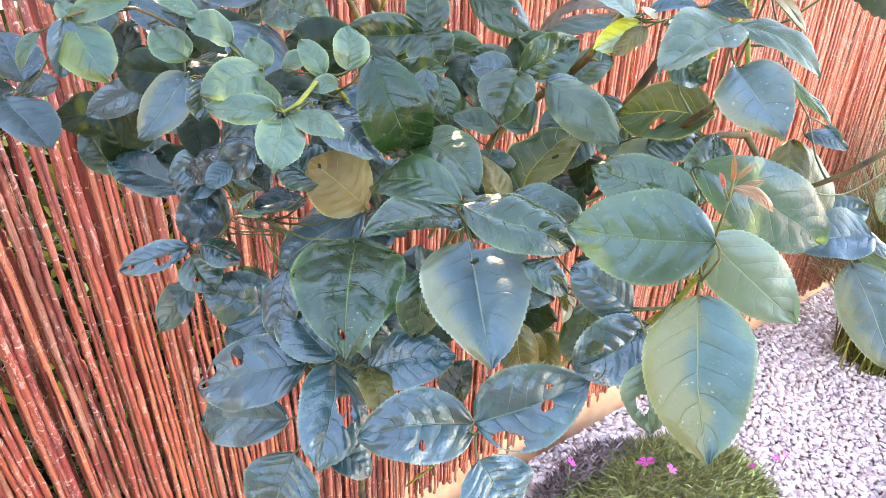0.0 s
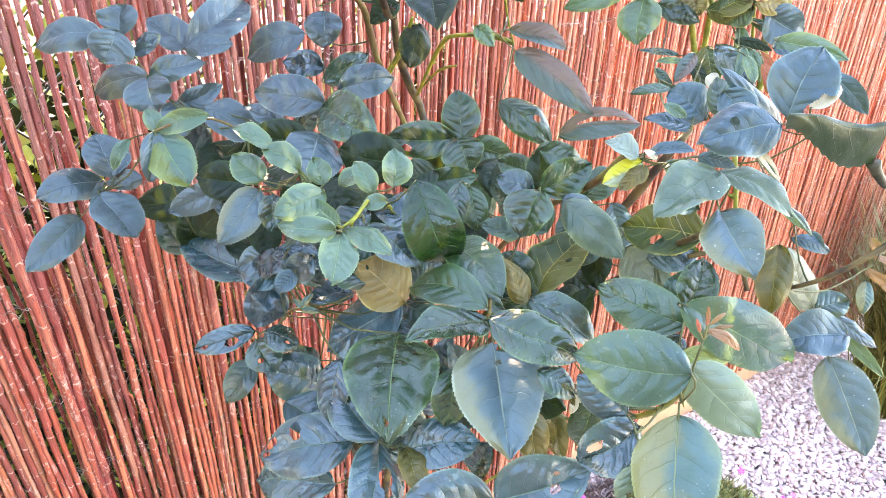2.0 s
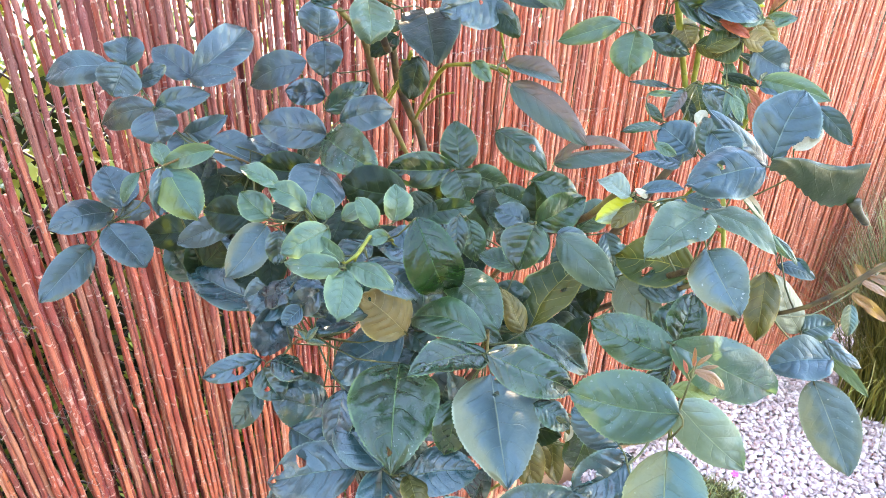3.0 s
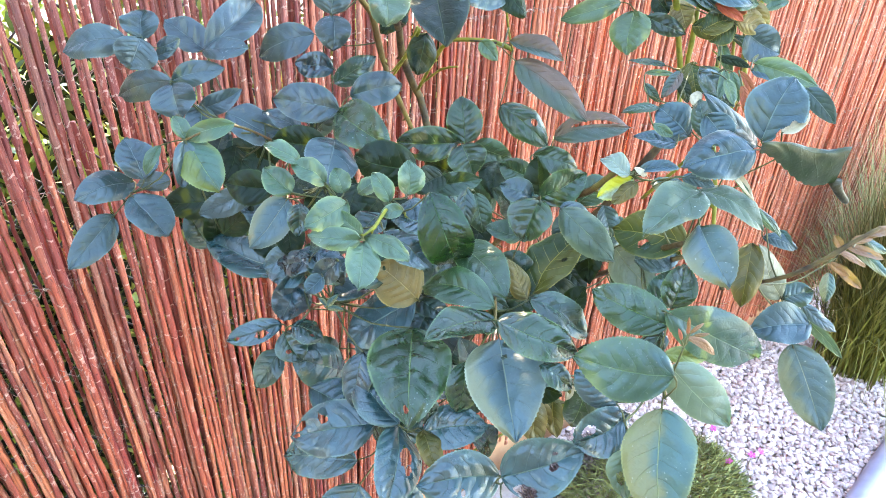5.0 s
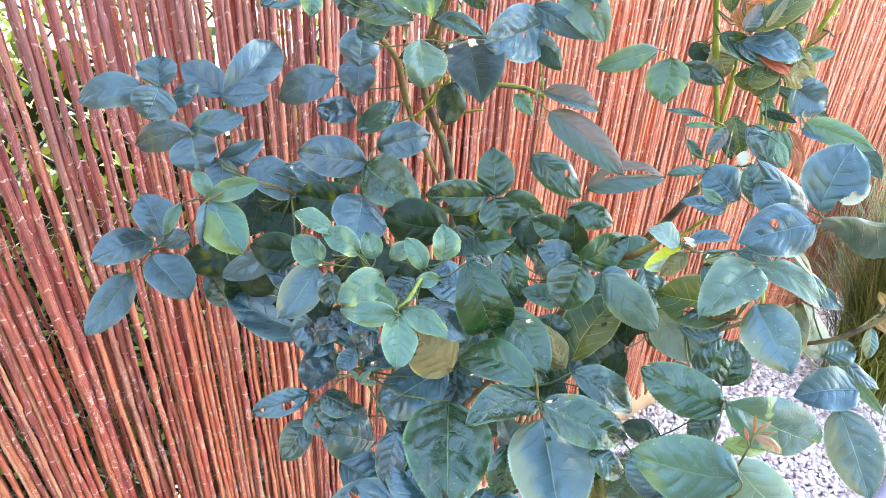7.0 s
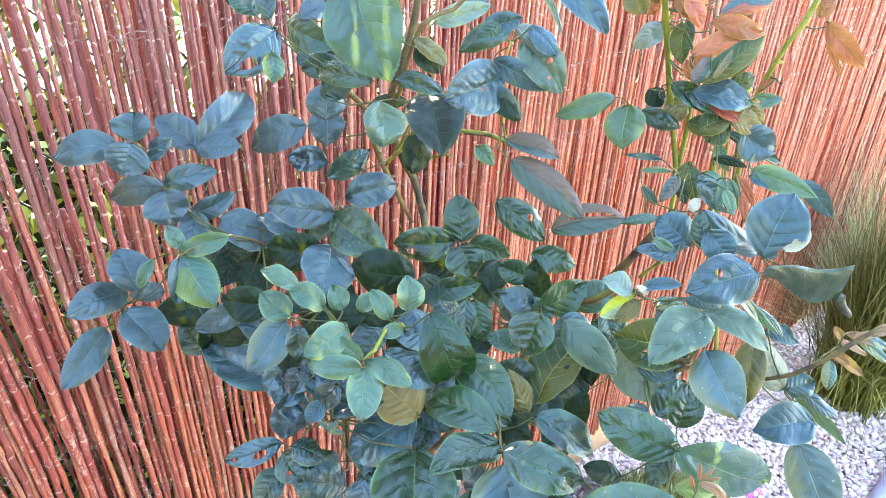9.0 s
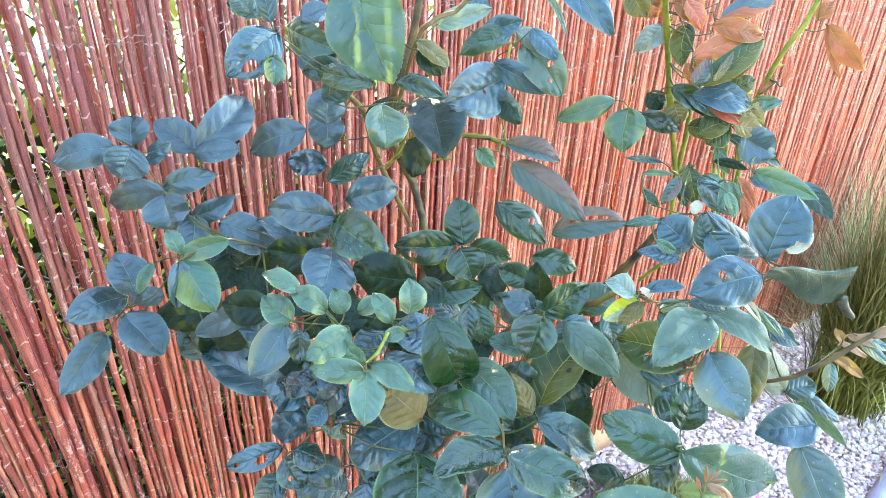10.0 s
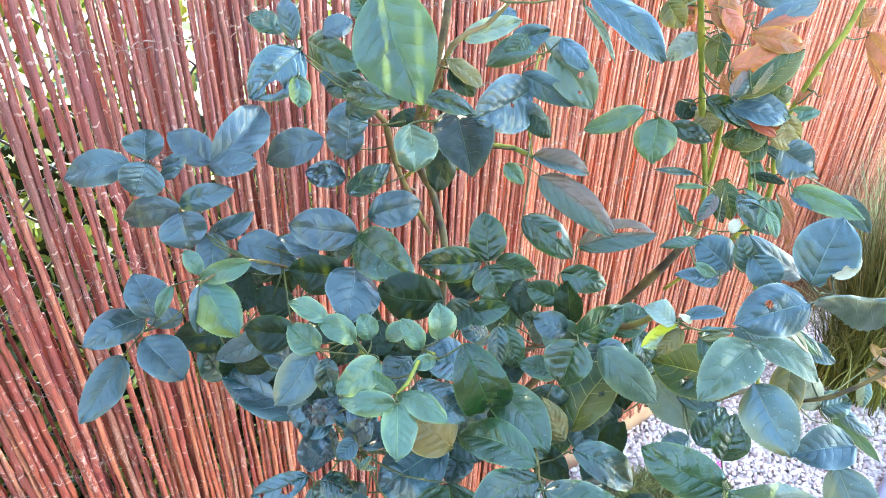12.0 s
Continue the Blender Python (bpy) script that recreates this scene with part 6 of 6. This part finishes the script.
spray((0.187, 0.234, 0.994), (0.208, 0.249, 1.027), [
    (0.187, 0.234, 0.994, 0.168, 0.231, 0.971, 0.026, "d", "u39"),
])
spray((0.324, 0.279, 1.041), (0.335, 0.252, 1.018), [
    (0.324, 0.279, 1.041, 0.300, 0.280, 1.018, 0.026, "d", "u40"),
])
spray((0.306, 0.222, 1.049), (0.320, 0.220, 1.052), [
    (0.306, 0.222, 1.049, 0.332, 0.205, 1.054, 0.023, "d", "u41"),
])
spray((0.305, 0.199, 1.025), (0.324, 0.229, 1.042), [
    (0.305, 0.199, 1.025, 0.327, 0.199, 1.046, 0.023, "d", "u42"),
])
spray((0.105, 0.312, 0.964), (0.146, 0.270, 0.946), [
    (0.105, 0.312, 0.964, 0.123, 0.284, 0.946, 0.031, "d", "u43"),
])
spray((0.127, 0.247, 0.955), (0.146, 0.270, 0.946), [
    (0.127, 0.247, 0.955, 0.148, 0.240, 0.969, 0.022, "d", "u44"),
])
spray((0.241, 0.219, 1.009), (0.259, 0.174, 0.982), [
    (0.241, 0.219, 1.009, 0.235, 0.238, 1.028, 0.026, "d", "u45"),
])
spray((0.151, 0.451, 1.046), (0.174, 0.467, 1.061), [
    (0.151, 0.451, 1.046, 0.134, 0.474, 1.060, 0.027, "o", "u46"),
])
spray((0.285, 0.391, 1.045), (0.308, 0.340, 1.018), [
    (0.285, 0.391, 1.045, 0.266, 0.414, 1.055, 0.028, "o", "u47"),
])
spray((0.196, 0.311, 1.006), (0.242, 0.291, 0.998), [
    (0.196, 0.311, 1.006, 0.217, 0.314, 1.031, 0.028, "d", "u48"),
])

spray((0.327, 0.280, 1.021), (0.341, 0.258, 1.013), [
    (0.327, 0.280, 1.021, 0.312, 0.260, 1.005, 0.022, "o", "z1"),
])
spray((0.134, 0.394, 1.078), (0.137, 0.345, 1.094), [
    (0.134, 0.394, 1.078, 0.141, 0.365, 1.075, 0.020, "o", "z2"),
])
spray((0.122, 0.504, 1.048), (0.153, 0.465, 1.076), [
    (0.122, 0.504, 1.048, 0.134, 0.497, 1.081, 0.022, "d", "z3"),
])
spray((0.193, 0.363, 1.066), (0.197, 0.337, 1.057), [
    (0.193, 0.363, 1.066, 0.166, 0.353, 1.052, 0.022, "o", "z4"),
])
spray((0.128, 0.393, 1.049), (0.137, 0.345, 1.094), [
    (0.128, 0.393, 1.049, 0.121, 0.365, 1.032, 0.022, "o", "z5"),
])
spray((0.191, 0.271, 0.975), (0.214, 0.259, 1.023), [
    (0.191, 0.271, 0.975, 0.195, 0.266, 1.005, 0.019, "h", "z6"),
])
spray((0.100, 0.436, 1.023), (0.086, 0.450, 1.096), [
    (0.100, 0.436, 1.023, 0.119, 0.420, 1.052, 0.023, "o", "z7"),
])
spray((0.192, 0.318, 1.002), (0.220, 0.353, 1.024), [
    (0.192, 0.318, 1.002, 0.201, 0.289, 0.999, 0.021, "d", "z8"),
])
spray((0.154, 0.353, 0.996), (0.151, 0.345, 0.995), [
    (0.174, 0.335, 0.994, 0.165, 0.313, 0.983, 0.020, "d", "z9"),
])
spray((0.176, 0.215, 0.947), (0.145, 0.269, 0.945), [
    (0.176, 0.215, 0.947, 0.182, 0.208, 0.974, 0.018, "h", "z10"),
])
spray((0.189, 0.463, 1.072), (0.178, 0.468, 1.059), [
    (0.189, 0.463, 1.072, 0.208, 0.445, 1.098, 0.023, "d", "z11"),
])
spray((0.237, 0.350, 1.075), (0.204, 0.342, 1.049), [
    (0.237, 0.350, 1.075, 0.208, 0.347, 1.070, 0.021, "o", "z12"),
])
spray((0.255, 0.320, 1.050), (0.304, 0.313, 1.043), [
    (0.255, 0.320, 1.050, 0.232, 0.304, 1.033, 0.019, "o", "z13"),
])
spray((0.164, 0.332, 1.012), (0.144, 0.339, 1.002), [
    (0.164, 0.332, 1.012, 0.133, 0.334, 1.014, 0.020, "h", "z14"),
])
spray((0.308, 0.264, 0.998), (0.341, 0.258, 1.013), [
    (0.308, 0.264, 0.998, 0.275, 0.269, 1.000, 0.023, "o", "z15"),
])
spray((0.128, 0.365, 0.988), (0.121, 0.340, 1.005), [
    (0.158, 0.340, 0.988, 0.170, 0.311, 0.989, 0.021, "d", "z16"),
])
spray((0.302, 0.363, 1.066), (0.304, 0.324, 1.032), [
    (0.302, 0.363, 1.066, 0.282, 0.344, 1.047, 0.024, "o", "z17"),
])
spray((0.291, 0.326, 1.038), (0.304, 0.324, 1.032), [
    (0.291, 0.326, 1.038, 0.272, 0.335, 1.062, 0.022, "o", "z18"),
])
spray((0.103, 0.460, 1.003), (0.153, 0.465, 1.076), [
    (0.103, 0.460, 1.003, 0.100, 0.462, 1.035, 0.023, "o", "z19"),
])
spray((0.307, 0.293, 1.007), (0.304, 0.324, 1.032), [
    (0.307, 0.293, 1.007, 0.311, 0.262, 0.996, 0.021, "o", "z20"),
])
spray((0.215, 0.221, 0.982), (0.214, 0.259, 1.023), [
    (0.215, 0.221, 0.982, 0.225, 0.196, 0.987, 0.020, "o", "z21"),
])
spray((0.308, 0.318, 1.048), (0.304, 0.313, 1.043), [
    (0.308, 0.318, 1.048, 0.305, 0.325, 1.085, 0.021, "o", "z22"),
])
spray((0.199, 0.304, 0.996), (0.238, 0.285, 1.007), [
    (0.199, 0.304, 0.996, 0.177, 0.293, 0.986, 0.022, "d", "z23"),
])
spray((0.147, 0.335, 0.954), (0.159, 0.353, 0.987), [
    (0.136, 0.340, 0.948, 0.127, 0.346, 0.976, 0.022, "d", "z24"),
])
spray((0.137, 0.489, 1.065), (0.153, 0.465, 1.076), [
    (0.137, 0.489, 1.065, 0.119, 0.469, 1.048, 0.024, "o", "z25"),
])
spray((0.153, 0.371, 1.075), (0.137, 0.345, 1.094), [
    (0.153, 0.371, 1.075, 0.133, 0.358, 1.065, 0.019, "o", "z26"),
])
spray((0.180, 0.341, 1.063), (0.191, 0.333, 1.065), [
    (0.180, 0.341, 1.063, 0.153, 0.334, 1.053, 0.022, "d", "z27"),
])
spray((0.221, 0.265, 1.016), (0.222, 0.265, 1.026), [
    (0.221, 0.265, 1.016, 0.227, 0.236, 1.013, 0.020, "o", "z28"),
])
spray((0.141, 0.336, 0.965), (0.151, 0.345, 0.995), [
    (0.154, 0.325, 0.965, 0.154, 0.301, 0.963, 0.022, "d", "z29"),
])
spray((0.191, 0.244, 0.986), (0.214, 0.259, 1.023), [
    (0.191, 0.244, 0.986, 0.181, 0.251, 1.016, 0.018, "d", "z30"),
])
spray((0.253, 0.345, 1.042), (0.219, 0.352, 1.028), [
    (0.253, 0.345, 1.042, 0.230, 0.357, 1.062, 0.021, "d", "z31"),
])
spray((0.180, 0.375, 1.072), (0.191, 0.333, 1.065), [
    (0.180, 0.375, 1.072, 0.159, 0.357, 1.054, 0.022, "o", "z32"),
])
spray((0.127, 0.396, 0.987), (0.159, 0.353, 0.987), [
    (0.138, 0.407, 1.014, 0.110, 0.414, 1.024, 0.022, "o", "z33"),
])
spray((0.273, 0.273, 1.012), (0.243, 0.291, 1.000), [
    (0.273, 0.273, 1.012, 0.261, 0.251, 0.998, 0.022, "d", "z34"),
])
spray((0.276, 0.246, 0.991), (0.243, 0.291, 1.000), [
    (0.276, 0.246, 0.991, 0.284, 0.241, 1.024, 0.020, "o", "z35"),
])
spray((0.122, 0.513, 1.094), (0.127, 0.461, 1.096), [
    (0.122, 0.513, 1.094, 0.108, 0.487, 1.075, 0.024, "d", "z36"),
])
spray((0.152, 0.478, 1.046), (0.166, 0.466, 1.069), [
    (0.152, 0.478, 1.046, 0.168, 0.463, 1.073, 0.022, "o", "z37"),
])
spray((0.133, 0.413, 1.034), (0.153, 0.465, 1.076), [
    (0.133, 0.413, 1.034, 0.108, 0.425, 1.053, 0.022, "h", "z38"),
])
spray((0.102, 0.470, 0.993), (0.153, 0.465, 1.076), [
    (0.102, 0.470, 0.993, 0.090, 0.481, 1.025, 0.025, "d", "z39"),
])
